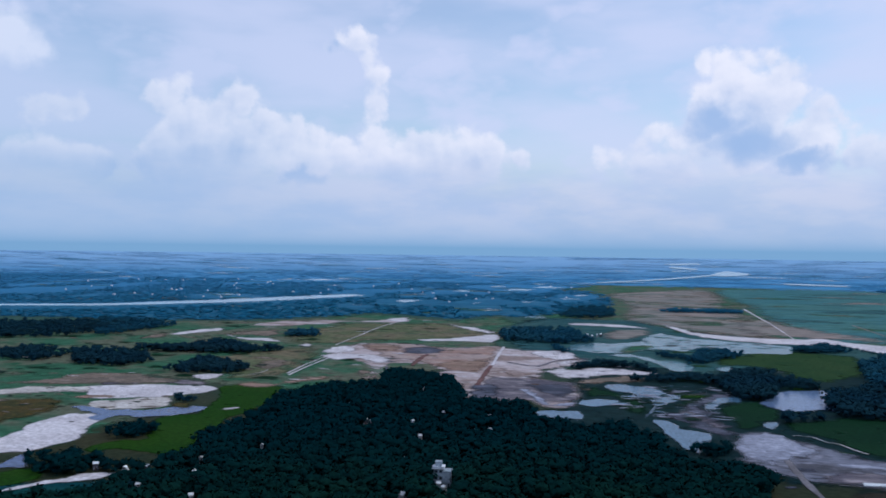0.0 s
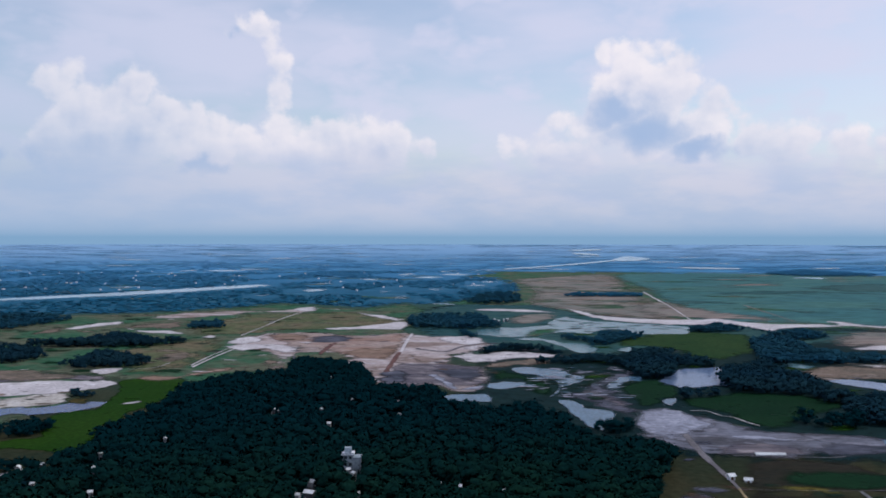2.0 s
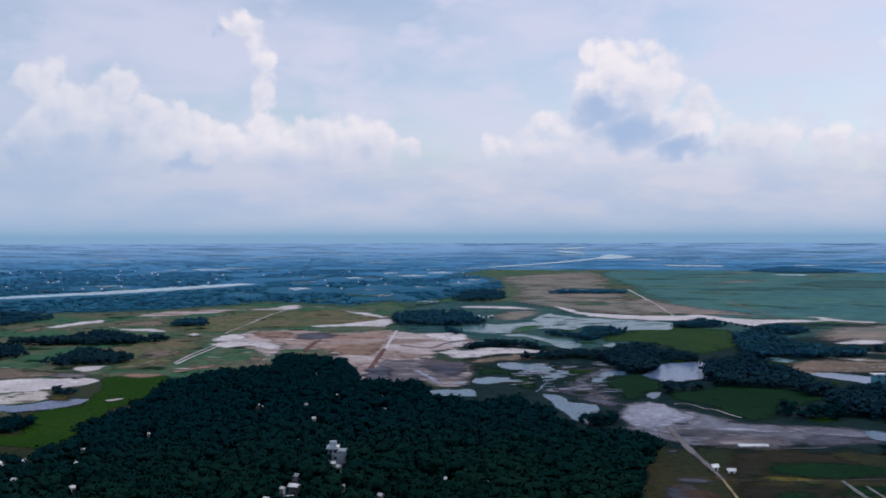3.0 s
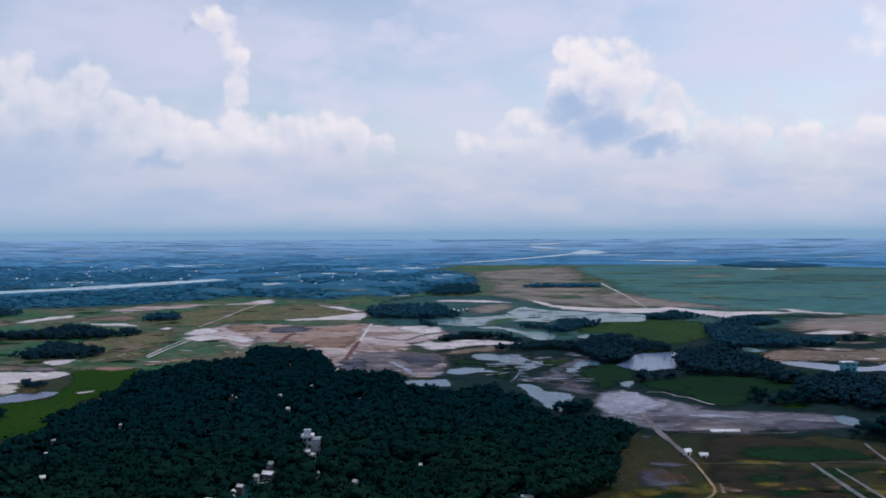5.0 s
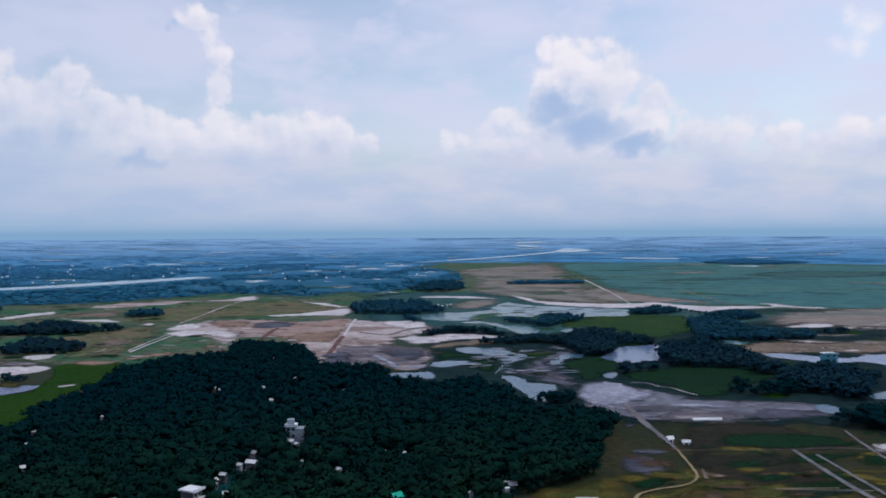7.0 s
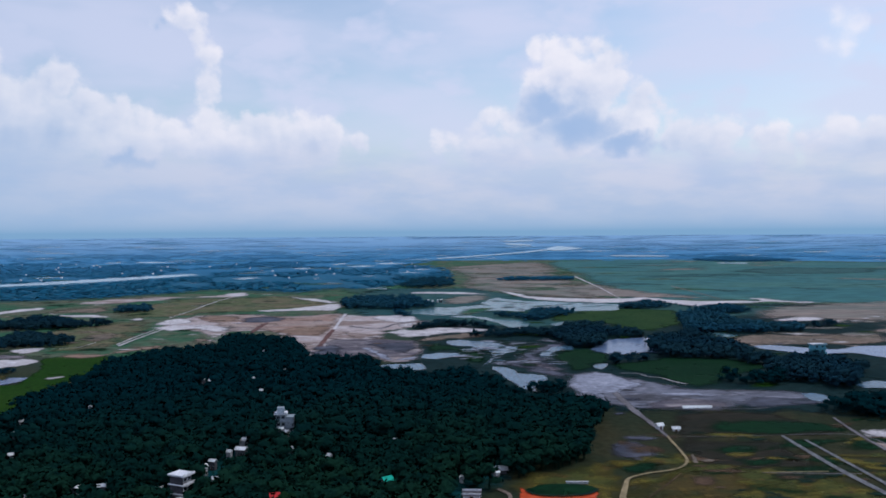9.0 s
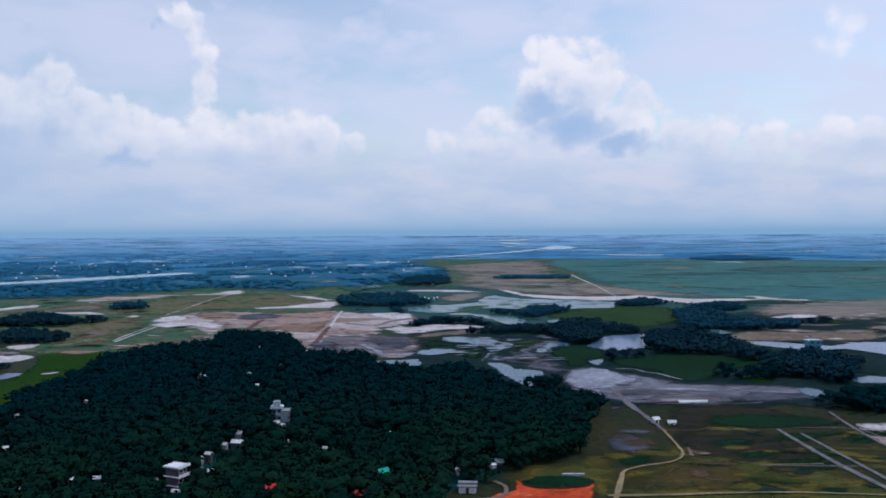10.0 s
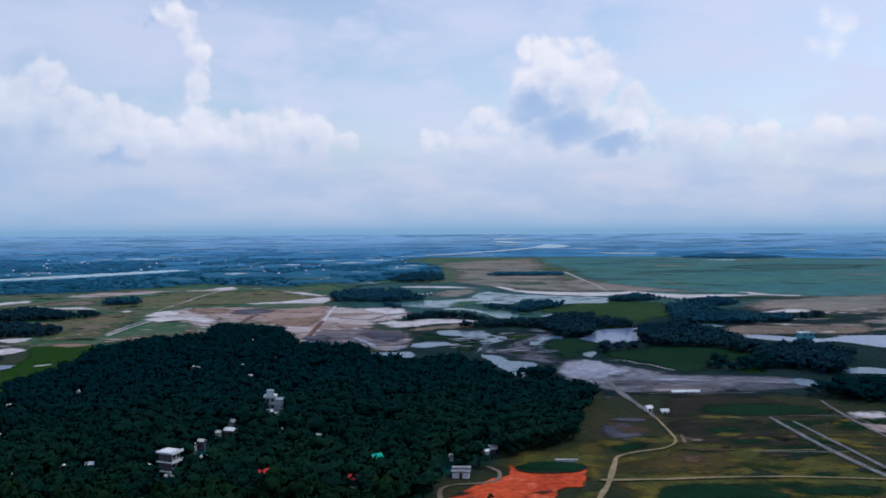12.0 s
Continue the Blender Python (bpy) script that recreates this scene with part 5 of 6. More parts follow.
forest = cleared(sown(FOREST, 4.42))
NEAR_STRETCH = (forest[:, 1] < 262) & (forest[:, 0] > -150)
near_spots = forest[NEAR_STRETCH]
order = np.argsort(near_spots[:, 1])
near_spots, spare = near_spots[order[:300]], near_spots[order[300:]]
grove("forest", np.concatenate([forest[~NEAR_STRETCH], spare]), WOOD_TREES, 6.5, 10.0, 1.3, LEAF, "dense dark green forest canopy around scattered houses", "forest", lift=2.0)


def tree(seed):
    root = new("tree")
    tagged(root, "dark green broadleaf tree at the forest edge", "tree", "forest trees")
    r = np.random.default_rng(seed)
    bm = bmesh.new()
    for k in range(5):
        if k == 0:
            a, b, ra, rb = Vector((0, 0, -0.2)), Vector((0.1, 0.05, 5.2)), 0.24, 0.12
        else:
            g = k * 1.6 + r.uniform(-0.4, 0.4)
            a, b, ra, rb = Vector((0.06, 0.03, r.uniform(2.6, 4.4))), Vector((math.cos(g) * 1.8, math.sin(g) * 1.8, r.uniform(5.0, 6.6))), 0.10, 0.04
        made = bmesh.ops.create_cone(bm, cap_ends=True, segments=6, radius1=ra, radius2=rb, depth=(b - a).length)
        turn = (b - a).to_track_quat("Z", "Y").to_matrix().to_4x4()
        bmesh.ops.transform(bm, matrix=Matrix.Translation((a + b) / 2) @ turn, verts=made["verts"])
    part("trunk", bm, BARK, root)
    v, f = crown(9, 34, seed, 0.115)
    ob = new("crown", tri_mesh("crown", v * np.array([8.0, 8.0, 9.0]), f, LEAF_NEAR, full(v, 1.6)))
    ob.parent = root
    return root


kinds = [tree(100 + k) for k in range(6)]
for k, (x, y) in enumerate(near_spots):
    s = rng.uniform(0.72, 1.2)
    m = pose(x, y, 0, 0, 0, rng.uniform(0, 360)) @ Matrix.Diagonal((s, s, s * rng.uniform(0.85, 1.15), 1))
    if k < 6:
        kinds[k].matrix_basis = m
    else:
        copy_thing(kinds[k % 6], Matrix(m))


# clumps and belts of trees
def belt(corners, spacing, height, label):
    """A clump or belt of trees on a plot."""
    spots = sown(corners, spacing * 0.66, 0.97)
    thin = np.array([noise.noise((x / 22, y / 22, 1.7)) for x, y in spots])
    spots = spots[thin < 0.4]
    stray = spots[rng.uniform(size=len(spots)) < 0.12]
    spots = cleared(np.concatenate([spots + rng.normal(size=spots.shape) * 1.5, stray + rng.normal(size=stray.shape) * (4, 4)]))
    # farther plots take leaf colours with more haze painted in
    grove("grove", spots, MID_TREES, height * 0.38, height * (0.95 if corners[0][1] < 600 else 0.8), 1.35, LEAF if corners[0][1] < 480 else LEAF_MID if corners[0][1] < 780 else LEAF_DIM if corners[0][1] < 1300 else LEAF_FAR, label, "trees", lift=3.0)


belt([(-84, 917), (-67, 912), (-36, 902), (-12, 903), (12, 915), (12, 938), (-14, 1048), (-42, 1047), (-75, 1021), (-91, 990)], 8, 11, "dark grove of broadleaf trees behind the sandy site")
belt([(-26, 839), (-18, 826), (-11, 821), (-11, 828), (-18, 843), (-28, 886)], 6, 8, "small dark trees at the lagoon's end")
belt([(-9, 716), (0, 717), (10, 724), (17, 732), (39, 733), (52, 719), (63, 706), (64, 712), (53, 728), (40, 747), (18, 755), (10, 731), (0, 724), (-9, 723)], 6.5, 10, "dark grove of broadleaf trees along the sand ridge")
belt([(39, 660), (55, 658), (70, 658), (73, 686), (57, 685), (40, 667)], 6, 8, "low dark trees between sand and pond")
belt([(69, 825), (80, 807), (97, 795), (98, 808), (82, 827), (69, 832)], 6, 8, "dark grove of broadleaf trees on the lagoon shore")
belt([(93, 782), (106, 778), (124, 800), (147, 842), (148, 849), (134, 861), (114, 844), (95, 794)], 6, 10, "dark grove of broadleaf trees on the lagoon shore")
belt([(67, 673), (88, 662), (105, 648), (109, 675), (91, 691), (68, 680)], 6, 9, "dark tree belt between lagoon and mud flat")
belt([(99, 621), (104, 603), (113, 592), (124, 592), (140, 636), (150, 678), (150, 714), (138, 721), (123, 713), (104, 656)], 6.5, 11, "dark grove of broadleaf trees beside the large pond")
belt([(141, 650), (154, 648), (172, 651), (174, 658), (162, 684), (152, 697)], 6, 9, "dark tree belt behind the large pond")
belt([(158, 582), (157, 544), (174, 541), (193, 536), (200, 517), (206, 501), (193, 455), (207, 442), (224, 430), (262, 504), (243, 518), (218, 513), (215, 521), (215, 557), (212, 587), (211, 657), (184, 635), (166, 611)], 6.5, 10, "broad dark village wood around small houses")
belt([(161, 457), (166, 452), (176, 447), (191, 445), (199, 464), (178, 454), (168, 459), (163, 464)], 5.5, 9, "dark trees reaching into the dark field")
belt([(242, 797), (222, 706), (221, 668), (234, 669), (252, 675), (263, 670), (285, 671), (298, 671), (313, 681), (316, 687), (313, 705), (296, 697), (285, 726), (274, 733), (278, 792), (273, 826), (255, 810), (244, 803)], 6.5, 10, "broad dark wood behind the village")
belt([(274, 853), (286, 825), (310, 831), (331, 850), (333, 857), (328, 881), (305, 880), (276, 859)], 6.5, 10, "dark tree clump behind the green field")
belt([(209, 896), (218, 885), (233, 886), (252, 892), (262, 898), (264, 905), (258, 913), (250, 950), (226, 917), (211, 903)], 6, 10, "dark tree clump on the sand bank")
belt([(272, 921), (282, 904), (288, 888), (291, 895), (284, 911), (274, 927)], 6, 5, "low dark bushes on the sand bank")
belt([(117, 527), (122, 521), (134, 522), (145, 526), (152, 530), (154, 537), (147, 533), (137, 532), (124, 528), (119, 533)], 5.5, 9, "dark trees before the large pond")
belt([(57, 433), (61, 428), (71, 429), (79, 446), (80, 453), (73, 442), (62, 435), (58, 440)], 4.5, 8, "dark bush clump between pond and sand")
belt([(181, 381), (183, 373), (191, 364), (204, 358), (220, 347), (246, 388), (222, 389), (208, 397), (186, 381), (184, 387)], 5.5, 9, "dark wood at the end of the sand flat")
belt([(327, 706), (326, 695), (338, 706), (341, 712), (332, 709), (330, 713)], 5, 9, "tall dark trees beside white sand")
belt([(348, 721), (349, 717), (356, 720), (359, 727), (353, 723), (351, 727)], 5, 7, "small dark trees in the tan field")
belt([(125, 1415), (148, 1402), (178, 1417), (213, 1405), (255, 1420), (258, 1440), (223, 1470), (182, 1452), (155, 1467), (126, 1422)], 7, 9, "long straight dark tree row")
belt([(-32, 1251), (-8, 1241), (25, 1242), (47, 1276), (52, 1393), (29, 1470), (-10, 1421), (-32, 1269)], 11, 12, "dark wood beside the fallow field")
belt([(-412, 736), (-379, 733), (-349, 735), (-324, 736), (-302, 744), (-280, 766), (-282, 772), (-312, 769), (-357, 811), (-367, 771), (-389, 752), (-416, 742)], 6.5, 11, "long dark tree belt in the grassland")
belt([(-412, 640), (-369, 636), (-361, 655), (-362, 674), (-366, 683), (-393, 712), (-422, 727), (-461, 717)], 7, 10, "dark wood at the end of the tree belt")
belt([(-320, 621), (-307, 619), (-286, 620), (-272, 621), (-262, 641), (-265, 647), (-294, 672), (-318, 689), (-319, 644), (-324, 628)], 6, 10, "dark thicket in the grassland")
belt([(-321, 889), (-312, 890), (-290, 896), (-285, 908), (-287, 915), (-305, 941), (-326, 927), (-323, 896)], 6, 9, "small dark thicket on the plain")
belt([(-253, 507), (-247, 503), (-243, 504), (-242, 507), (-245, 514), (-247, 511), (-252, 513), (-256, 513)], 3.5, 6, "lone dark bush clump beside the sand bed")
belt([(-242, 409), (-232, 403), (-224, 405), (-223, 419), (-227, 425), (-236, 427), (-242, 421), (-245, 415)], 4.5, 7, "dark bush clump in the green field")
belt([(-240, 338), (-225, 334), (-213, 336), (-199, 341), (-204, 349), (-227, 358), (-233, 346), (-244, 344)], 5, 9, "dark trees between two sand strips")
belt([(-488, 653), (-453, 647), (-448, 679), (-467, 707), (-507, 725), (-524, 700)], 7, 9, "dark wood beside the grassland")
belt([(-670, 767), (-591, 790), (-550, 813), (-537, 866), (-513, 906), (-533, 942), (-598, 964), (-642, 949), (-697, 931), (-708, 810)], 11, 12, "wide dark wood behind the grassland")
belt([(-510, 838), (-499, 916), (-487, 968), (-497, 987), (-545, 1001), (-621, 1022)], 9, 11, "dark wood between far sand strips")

belt([(736, 2292), (777, 2162), (890, 2166), (996, 2235), (998, 2241), (963, 2343), (899, 2500), (738, 2299)], 13, 11, "far haze-blue wood behind the plain")

# far woods either side of the river
FAR_WOODS = [(-1500, 900), (-881, 1030), (-545, 1044), (-434, 1079), (-353, 1166), (-294, 1247), (-175, 1176), (-121, 1259), (-69, 1234), (59, 1566), (48, 2005), (-33, 2106),
             (27, 2400), (-1900, 2400), (-2300, 1500)]
FAR_WATERS = [(-757, 2416, 65, 52), (-862, 2409, 24, 72), (-596, 2464, 25, 73), (-707, 1618, 20, 36), (-735, 1580, 9, 25), (-641, 2542, 17, 54), (-317, 1546, 23, 56), (-345, 1775, 18, 29), (-274, 1946, 26, 47), (-317, 1893, 8, 33), (-215, 2217, 22, 78), (-145, 2062, 34, 53), (-116, 2486, 33, 135), (-147, 1376, 16, 37), (-99, 1590, 16, 40), (-185, 1519, 10, 45), (-66, 1239, 15, 24), (-89, 2222, 37, 61), (-379, 1407, 19, 18), (-651, 1602, 9, 35), (0, 1858, 19, 43), (-23, 1725, 23, 27)]
for x, y, w, d in FAR_WATERS:
    c = [(x + w * math.cos(a) * (1.2 if abs(math.cos(a)) > 0.6 else 0.8), y + d * math.sin(a)) for a in (0.3, 1.1, 2.0, 2.9, 3.7, 4.4, 5.3, 6.0)]
    patch("far_pond", RIVER, c, 0.3, "far pale pond among the haze-blue woods", "water", 12, 6)
FAR_HOUSES = [(x, y) for x, y in np.stack([rng.uniform(-1300, 0, 60), rng.uniform(1500, 2350, 60)], 1) if inside(np.array([x]), np.array([y]), FAR_WOODS)[0]]
spots = sown(FAR_WOODS, 16.3, 0.95)
river_line = np.array([(-1052, 1148), (-914, 1219), (-835, 1249), (-757, 1285), (-694, 1354), (-628, 1424), (-565, 1519), (-496, 1636), (-457, 1707)], float)


def off_line(p, line, width, before):
    """Which places lie clear of a line, and of the view over it from the near side."""
    ok = np.ones(len(p), bool)
    for shift in np.linspace(0, before, 4):
        q = p * (1 + shift / np.linalg.norm(p, axis=1))[:, None]
        for a, b in zip(line, line[1:]):
            t = np.clip(((q - a) @ (b - a)) / ((b - a) @ (b - a)), 0, 1)
            ok &= np.linalg.norm(q - (a + t[:, None] * (b - a)), axis=1) > width
    return ok


ok = off_line(spots, river_line, 40, 60)
for x, y, w, d in FAR_WATERS:
    ok &= off_line(spots, np.array([(x - w * 0.8, y), (x + w * 0.8, y)], float), d * 0.9, 90)
for x, y in FAR_HOUSES:
    ok &= off_line(spots, np.array([(x - 6, y), (x + 4, y)], float), 5, 50)
gap = np.array([noise.noise((x / 130, y / 300, 3.3)) for x, y in spots])
far_spots = spots[ok & (gap < np.where(spots[:, 1] < 1450, 0.7, 0.36))]
grove("far_woods", far_spots, FAR_CLUMPS, 3, 5.5, 4.8, LEAF_FAR, "endless haze-blue woods around the river", "woods", sink=0.35, lift=4.0)
ring = [(2390 * math.sin(a) * s, 2390 * math.cos(a) * s) for s, aa in ((1, (-0.75, -0.5, -0.25, 0, 0.25, 0.5, 0.75)), (1.42, (0.75, 0.5, 0.25, 0.0, -0.25, -0.5, -0.75))) for a in aa]
far2 = sown(ring, 29, 0.4)
for x, y in FAR_GLINTS:
    far2 = far2[off_line(far2, np.array([(x - 45, y), (x + 45, y)], float), 25, 220)]
gap = np.array([noise.noise((x / 260, y / 420, 8.3)) for x, y in far2])
far_line = np.array([(27, 2482), (160, 2787), (308, 2965), (453, 3148), (634, 3385), (529, 3514), (441, 3756), (600, 4000)], float)
reach = np.linalg.norm(far2, axis=1)
far2_keep = gap + 0.5 * np.clip((np.arctan2(far2[:, 0], far2[:, 1]) - 0.05) / 0.25, 0, 1) + (reach - 2390) / 1000 * 0.2 < 0.42
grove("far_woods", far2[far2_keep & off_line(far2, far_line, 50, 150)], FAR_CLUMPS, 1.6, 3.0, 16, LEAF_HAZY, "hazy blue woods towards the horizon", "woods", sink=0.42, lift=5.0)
# ---- houses ----


def house(name, w, d, h, roof_mat, wall_mat, label, pitch=0.35, storeys=1, flat=False):
    """A small house: walls, roof, door and windows."""
    root = new(name)
    tagged(root, label, "house", "small houses")
    part("wall", boxed(-w / 2, w / 2, -d / 2, d / 2, -0.1, h, bevel=0.05), wall_mat, root)
    if flat:
        part("roof", boxed(-w / 2 - 0.4, w / 2 + 0.4, -d / 2 - 0.4, d / 2 + 0.4, h, h + 0.25, bevel=0.04), roof_mat, root)
        for n, a in (("parapet", (-w / 2 - 0.4, w / 2 + 0.4, -d / 2 - 0.4, -d / 2 - 0.25)), ("parapet", (-w / 2 - 0.4, w / 2 + 0.4, d / 2 + 0.25, d / 2 + 0.4))):
            part(n, boxed(*a, h + 0.25, h + 0.8), wall_mat, root)
    else:
        e, up = 0.5, (d / 2 + 0.5) * pitch * 2
        bm = bmesh.new()
        for s in (-1, 1):
            lo = [bm.verts.new((x, s * (d / 2 + e), h - 0.1 + z)) for x in (-w / 2 - e, w / 2 + e) for z in (0, 0.12)]
            hi = [bm.verts.new((x, 0, h + up + z)) for x in (-w / 2 - e, w / 2 + e) for z in (0, 0.12)]
            for q in ((lo[1], lo[3], hi[3], hi[1]), (lo[0], hi[0], hi[2], lo[2]), (lo[0], lo[2], lo[3], lo[1]), (lo[0], lo[1], hi[1], hi[0]), (lo[2], hi[2], hi[3], lo[3])):
                bm.faces.new(q)
        bmesh.ops.recalc_face_normals(bm, faces=bm.faces[:])
        part("roof", bm, roof_mat, root)
        for x in (-w / 2 + 0.05, w / 2 - 0.25):
            bm = bmesh.new()
            a, b = ([bm.verts.new(p) for p in ((x + q, -d / 2 + 0.05, h - 0.02), (x + q, d / 2 - 0.05, h - 0.02), (x + q, 0, h + up - 0.15))] for q in (0, 0.2))
            for q in (a[::-1], b, *((a[k - 1], a[k], b[k], b[k - 1]) for k in range(3))):
                bm.faces.new(q)
            bmesh.ops.recalc_face_normals(bm, faces=bm.faces[:])
            part("gable", bm, wall_mat, root)
    part("door", boxed(-0.5, 0.5, -d / 2 - 0.06, -d / 2 + 0.02, 0, min(2.05, h * 0.85)), DOOR, root)
    for s in range(storeys if h > 2.3 else 0):
        z = s * 3.1 + 1.0
        for x in (-w * 0.3, w * 0.3):
            win = part("window", boxed(x - 0.62, x + 0.62, -d / 2 - 0.05, -d / 2 + 0.02, z - 0.08, z + 1.28), PLASTER, root)
            part("pane", boxed(x - 0.5, x + 0.5, -d / 2 - 0.07, -d / 2 - 0.045, z, z + 1.2), GLASS, win)
    return root


proto = [house("house", 6.0, 4, 4.3, TIN, DARK_WALL, "small house with a pale tin roof among trees", 0.2),
         house("house", 4.4, 3.6, 4.5, TIN, GREY_WALL, "whitewashed small house with a grey tin roof", 0.22),
         house("house", 7, 3.2, 4.1, TIN, DARK_WALL, "long low house with a pale tin roof", 0.2)]
used = set()
for k, (x, y) in enumerate(HOUSES_WOOD + HOUSES_VILLAGE):
    q = int(rng.choice([0, 1, 2], p=[0.35, 0.58, 0.07]))
    m = pose(x, y, 0, 0, 0, rng.uniform(-35, 35) + rng.choice([0, 0, 90])) @ Matrix.Diagonal((0.62, 0.62, 0.5 if x > -25 and y < 300 else 0.85, 1) if x < 60 else (0.42, 0.42, 0.5, 1))
    if q not in used:
        used.add(q)
        proto[q].matrix_basis = m
    else:
        copy_thing(proto[q], m)


def block(name, x, y, turn, w, d, storeys, wall, slab, label, wing=None):
    """A concrete house of several storeys with slabs, balconies and rows of windows."""
    root = new(name)
    tagged(root, label, "building")
    root.matrix_basis = pose(x, y, 0, 0, 0, turn)
    sh = 2.8
    for s in range(storeys):
        z = s * sh
        part("storey", boxed(-w / 2, w / 2, -d / 2, d / 2, z - 0.1 * (s == 0), z + sh - 0.22), wall, root)
        part("floor_slab", boxed(-w / 2 - 0.7, w / 2 + 0.7, -d / 2 - 0.9, d / 2 + 0.4, z + sh - 0.22, z + sh, bevel=0.03), slab, root)
        part("balcony_wall", boxed(-w / 2 - 0.6, w / 2 + 0.6, -d / 2 - 0.88, -d / 2 - 0.76, z + sh, z + sh + 0.75), slab, root)
        n = max(2, int(w / 3))
        for k in range(n):
            cx = -w / 2 + w * (k + 0.5) / n
            win = part("window", boxed(cx - 0.75, cx + 0.75, -d / 2 - 0.06, -d / 2 + 0.02, z + 0.8, z + 2.2), slab, root)
            part("pane", boxed(cx - 0.62, cx + 0.62, -d / 2 - 0.09, -d / 2 - 0.055, z + 0.92, z + 2.08), GLASS, win)
        for k in range(2):
            cy = -d / 4 + d / 2 * k
            win = part("window", boxed(w / 2 - 0.02, w / 2 + 0.06, cy - 0.7, cy + 0.7, z + 0.8, z + 2.2), slab, root)
            part("pane", boxed(w / 2 + 0.055, w / 2 + 0.09, cy - 0.58, cy + 0.58, z + 0.92, z + 2.08), GLASS, win)
    top = storeys * sh
    part("roof_slab", boxed(-w / 2 - 0.75, w / 2 + 0.75, -d / 2 - 0.95, d / 2 + 0.45, top + 0.02, top + 0.28, bevel=0.04), PLASTER, root, "white roof slab")
    if wing:
        part("stair_tower", boxed(-w / 2 + 0.4, -w / 2 + 3.2, d / 2 - 3.4, d / 2 - 0.4, top, top + 2.3), wall, root)
    if wing:
        ww, wd, wh, ox = wing
        part("wing", boxed(ox, ox + ww, -wd / 2, wd / 2, -0.1, wh), wall, root)
        part("wing_roof", boxed(ox - 0.3, ox + ww + 0.4, -wd / 2 - 0.4, wd / 2 + 0.4, wh, wh + 0.3, bevel=0.04), slab, root)
    return root


block("apartment_house", -58, 350, 6, 3.8, 5.0, 3, BLUE_GREY, BLUE_GREY, "unfinished pale grey concrete building of three storeys", wing=(3.4, 4.6, 6.9, 1.9))
block("white_house", -74.5, 263, 64, 3.8, 5.0, 3, DARK_WALL, PLASTER, "three-storey house with a white flat roof and pale balconies")
block("teal_house", 256, 543, 5, 8, 6, 3, TEAL, TEAL, "teal painted three-storey house in dark trees")
for name, x, y, turn, w, d, h, rm, wm, label in (
        ("house", -11, 264, 40, 3.0, 2.6, 5.2, GREEN_TIN, GREY_WALL, "house with a bright green tin roof"),
        ("house", -43, 248, 15, 2.2, 2.2, 5.6, RED_TIN, DARK_WALL, "small house with a red tin roof"),
        ("house", -16.5, 241, -10, 2.0, 2.0, 5.6, RED_TIN, PLASTER, "small white house with a red tin roof"),
        ("long_shed", 127, 388.5, 0, 12.6, 1.2, 0.7, TIN, PLASTER, "long low white shed beside the sand flat"),
        ("field_hut", 98.5, 349, 20, 2.4, 1.9, 1.7, TIN, PLASTER, "white tin-roofed field hut beside the causeway"),
        ("field_hut", 104.5, 346, -8, 2.6, 1.4, 1.0, TIN, PLASTER, "low white-roofed field hut beside the causeway"),
        ("long_house", 25.5, 288, 4, 6.4, 2.2, 1.5, TIN, DARK_WALL, "long white house with a tin roof at the forest edge"),
        ("villa", 15.2, 260, -6, 5.2, 3.8, 1.9, DARK_WALL, PLASTER, "white villa with a dark flat roof beside a ring drive")):
    house(name, w, d, h, rm, wm, label, flat=name == "villa").matrix_basis = pose(x, y, 0, 0, 0, turn)


# far villages: many tiny pale houses in the woods
vs, fs = [], []
for x, y in FAR_HOUSES:
    w, d, h = rng.uniform(1.0, 2.6), rng.uniform(1.0, 1.8), rng.uniform(0.8, 1.5)
    n = len(vs)
    vs += [(x + sx * w, y + sy * d, z) for z in (-0.2, h) for sx, sy in ((-1, -1), (1, -1), (1, 1), (-1, 1))] + [(x - w, y, h + 0.8), (x + w, y, h + 0.8)]
    fs += [(n + a, n + b, n + c) for a, b, c in ((0, 1, 5), (0, 5, 4), (1, 2, 6), (1, 6, 5), (2, 3, 7), (2, 7, 6), (3, 0, 4), (3, 4, 7), (4, 5, 9), (4, 9, 8), (6, 7, 8), (6, 8, 9), (7, 4, 8), (5, 6, 9))]
tagged(new("far_houses", tri_mesh("far_houses", vs, fs, PLASTER)), "tiny white houses scattered through the far woods", "houses", kind="stuff")


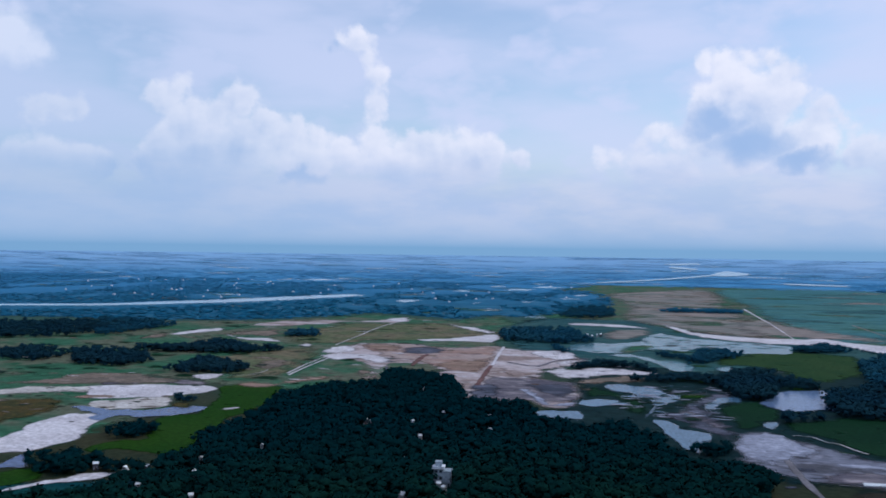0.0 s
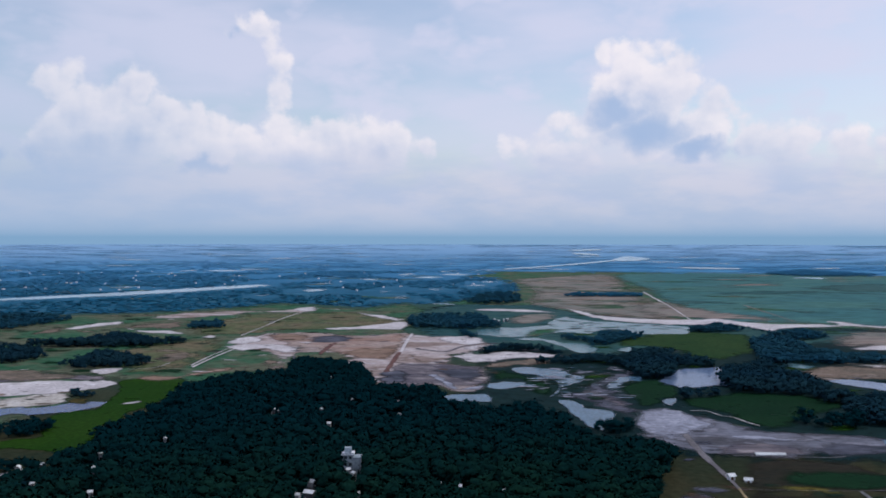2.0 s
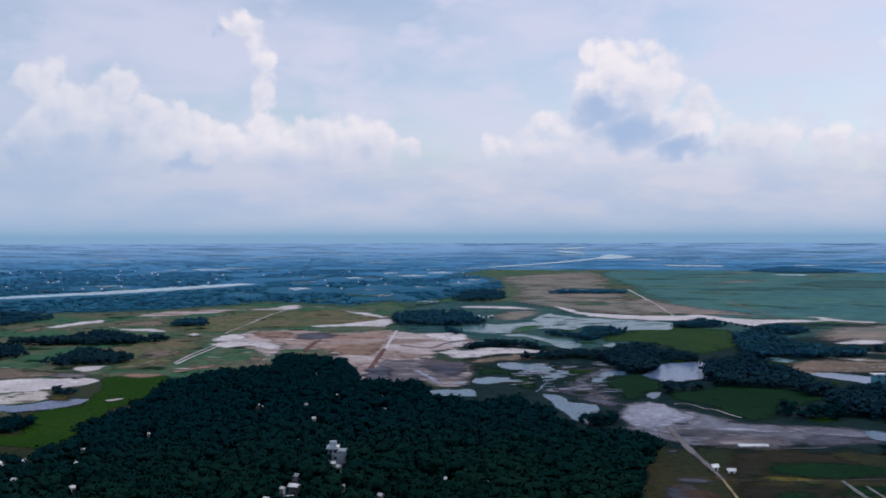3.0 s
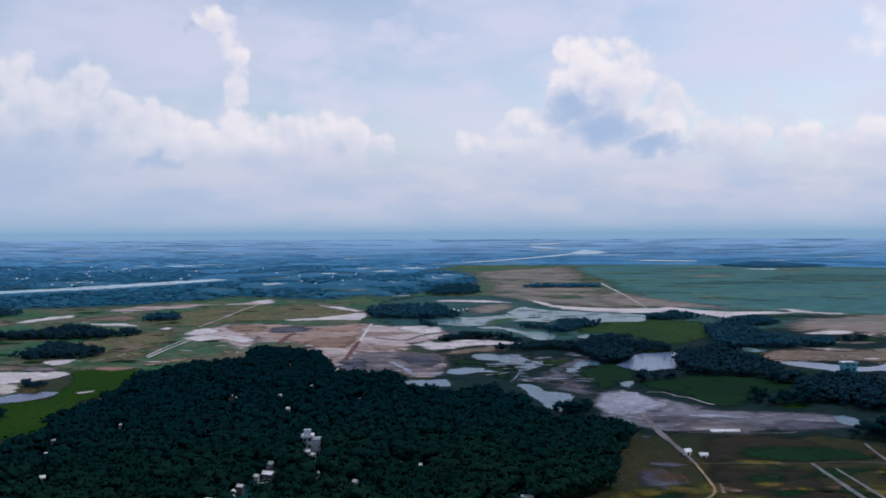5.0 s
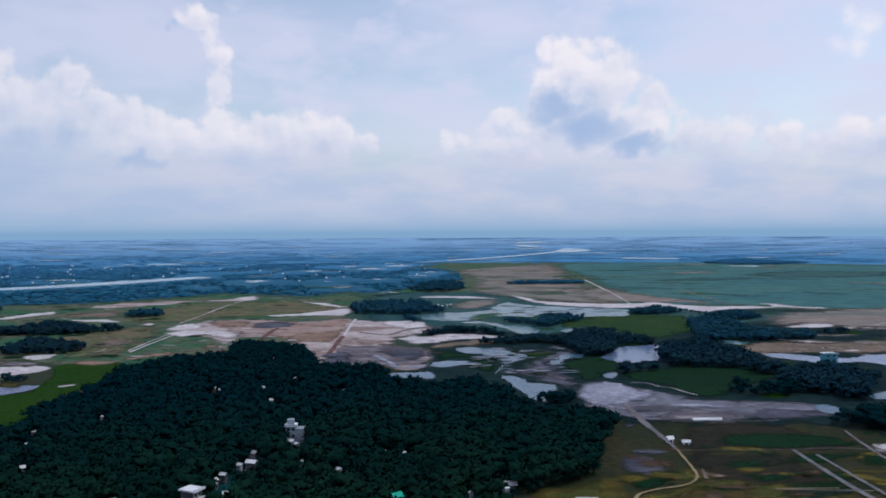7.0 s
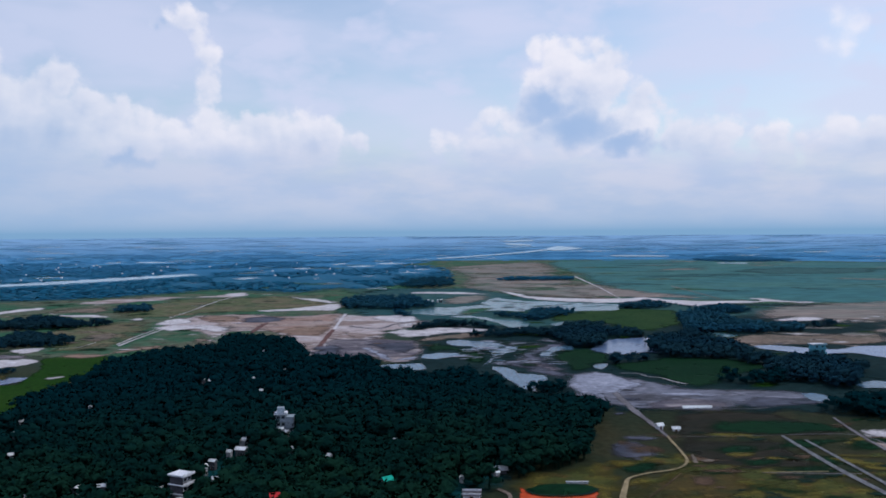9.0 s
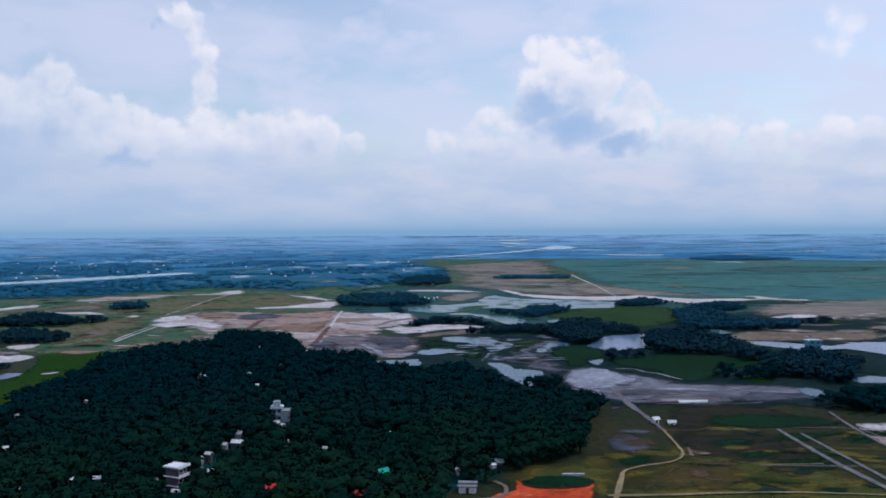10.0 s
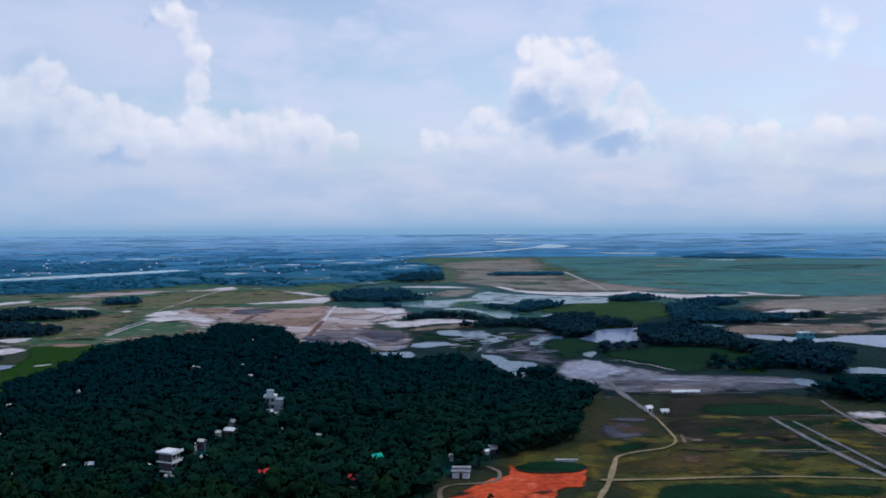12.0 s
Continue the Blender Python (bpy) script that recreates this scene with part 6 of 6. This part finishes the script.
# green islet with a dark bank in the orange earth
bm = bmesh.new()
bmesh.ops.create_uvsphere(bm, u_segments=28, v_segments=10, radius=1.0)
for v in bm.verts:
    s = 1 + 0.18 * noise.noise((v.co.x * 2, v.co.y * 2, 0.7))
    v.co = Vector((v.co.x * 11.0 * s, v.co.y * 5.6 * s, max(v.co.z, -0.2) * 1.1 * s))
islet = part("grassy_mound", bm, DARK_FIELD, None)
islet.matrix_basis = pose(44.5, 268, 0.2)
tagged(islet, "low green grassy mound in the orange earth", "mound")
edge = strip("mound_bank", SCRUB, [(33, 267), (36, 263.2), (44, 261.4), (52, 263.2), (56, 267.5)], [1.4, 2.0, 2.4, 2.0, 1.2], 0.5, "dark bank round the grassy mound", "bank", 0.3, step=1.5)

bush = copy_thing(kinds[0], pose(22, 236, 0.2, 0, 0, 40) @ Matrix.Diagonal((0.42, 0.42, 0.34, 1)))
tagged(bush, "small dark bushy tree on the orange earth", "tree")
low_wall = new("low_wall", None)
tagged(low_wall, "low white wall behind the orange earth", "wall")
low_wall.matrix_basis = pose(50.5, 274.5, 0, 0, 0, -3)
part("wall_body", boxed(-3.6, 3.6, -0.15, 0.15, -0.1, 0.9), GREY_WALL, low_wall)
part("coping", boxed(-3.75, 3.75, -0.25, 0.25, 0.9, 1.02, bevel=0.02), PLASTER, low_wall)


def stake():
    """A dark bamboo stake with a tuft of net at its head."""
    root = new("fishing_stake")
    tagged(root, "dark bamboo stake standing in the pale pond", "stake", "pond stakes")
    bm = bmesh.new()
    bmesh.ops.create_cone(bm, cap_ends=True, segments=8, radius1=0.22, radius2=0.14, depth=6.0, matrix=Matrix.Translation((0, 0, 2.6)))
    part("pole", bm, BARK, root)
    bm = bmesh.new()
    bmesh.ops.create_icosphere(bm, subdivisions=2, radius=0.8, matrix=Matrix.Translation((0, 0, 5.4)))
    for v in bm.verts:
        v.co += noise.noise_vector(v.co * 1.7) * 0.35
    part("net_bundle", bm, SCRUB, root)
    return root


first = stake()
first.matrix_basis = pose(161, 607, 0)
for x, y, s in ((164.5, 611, 1.1), (167.5, 616, 0.9), (170.5, 601, 1.2), (166, 633, 1.0), (158.5, 600, 0.7)):
    copy_thing(first, pose(x, y, 0, 0, 0, x * 9) @ Matrix.Diagonal((s, s, s, 1)))
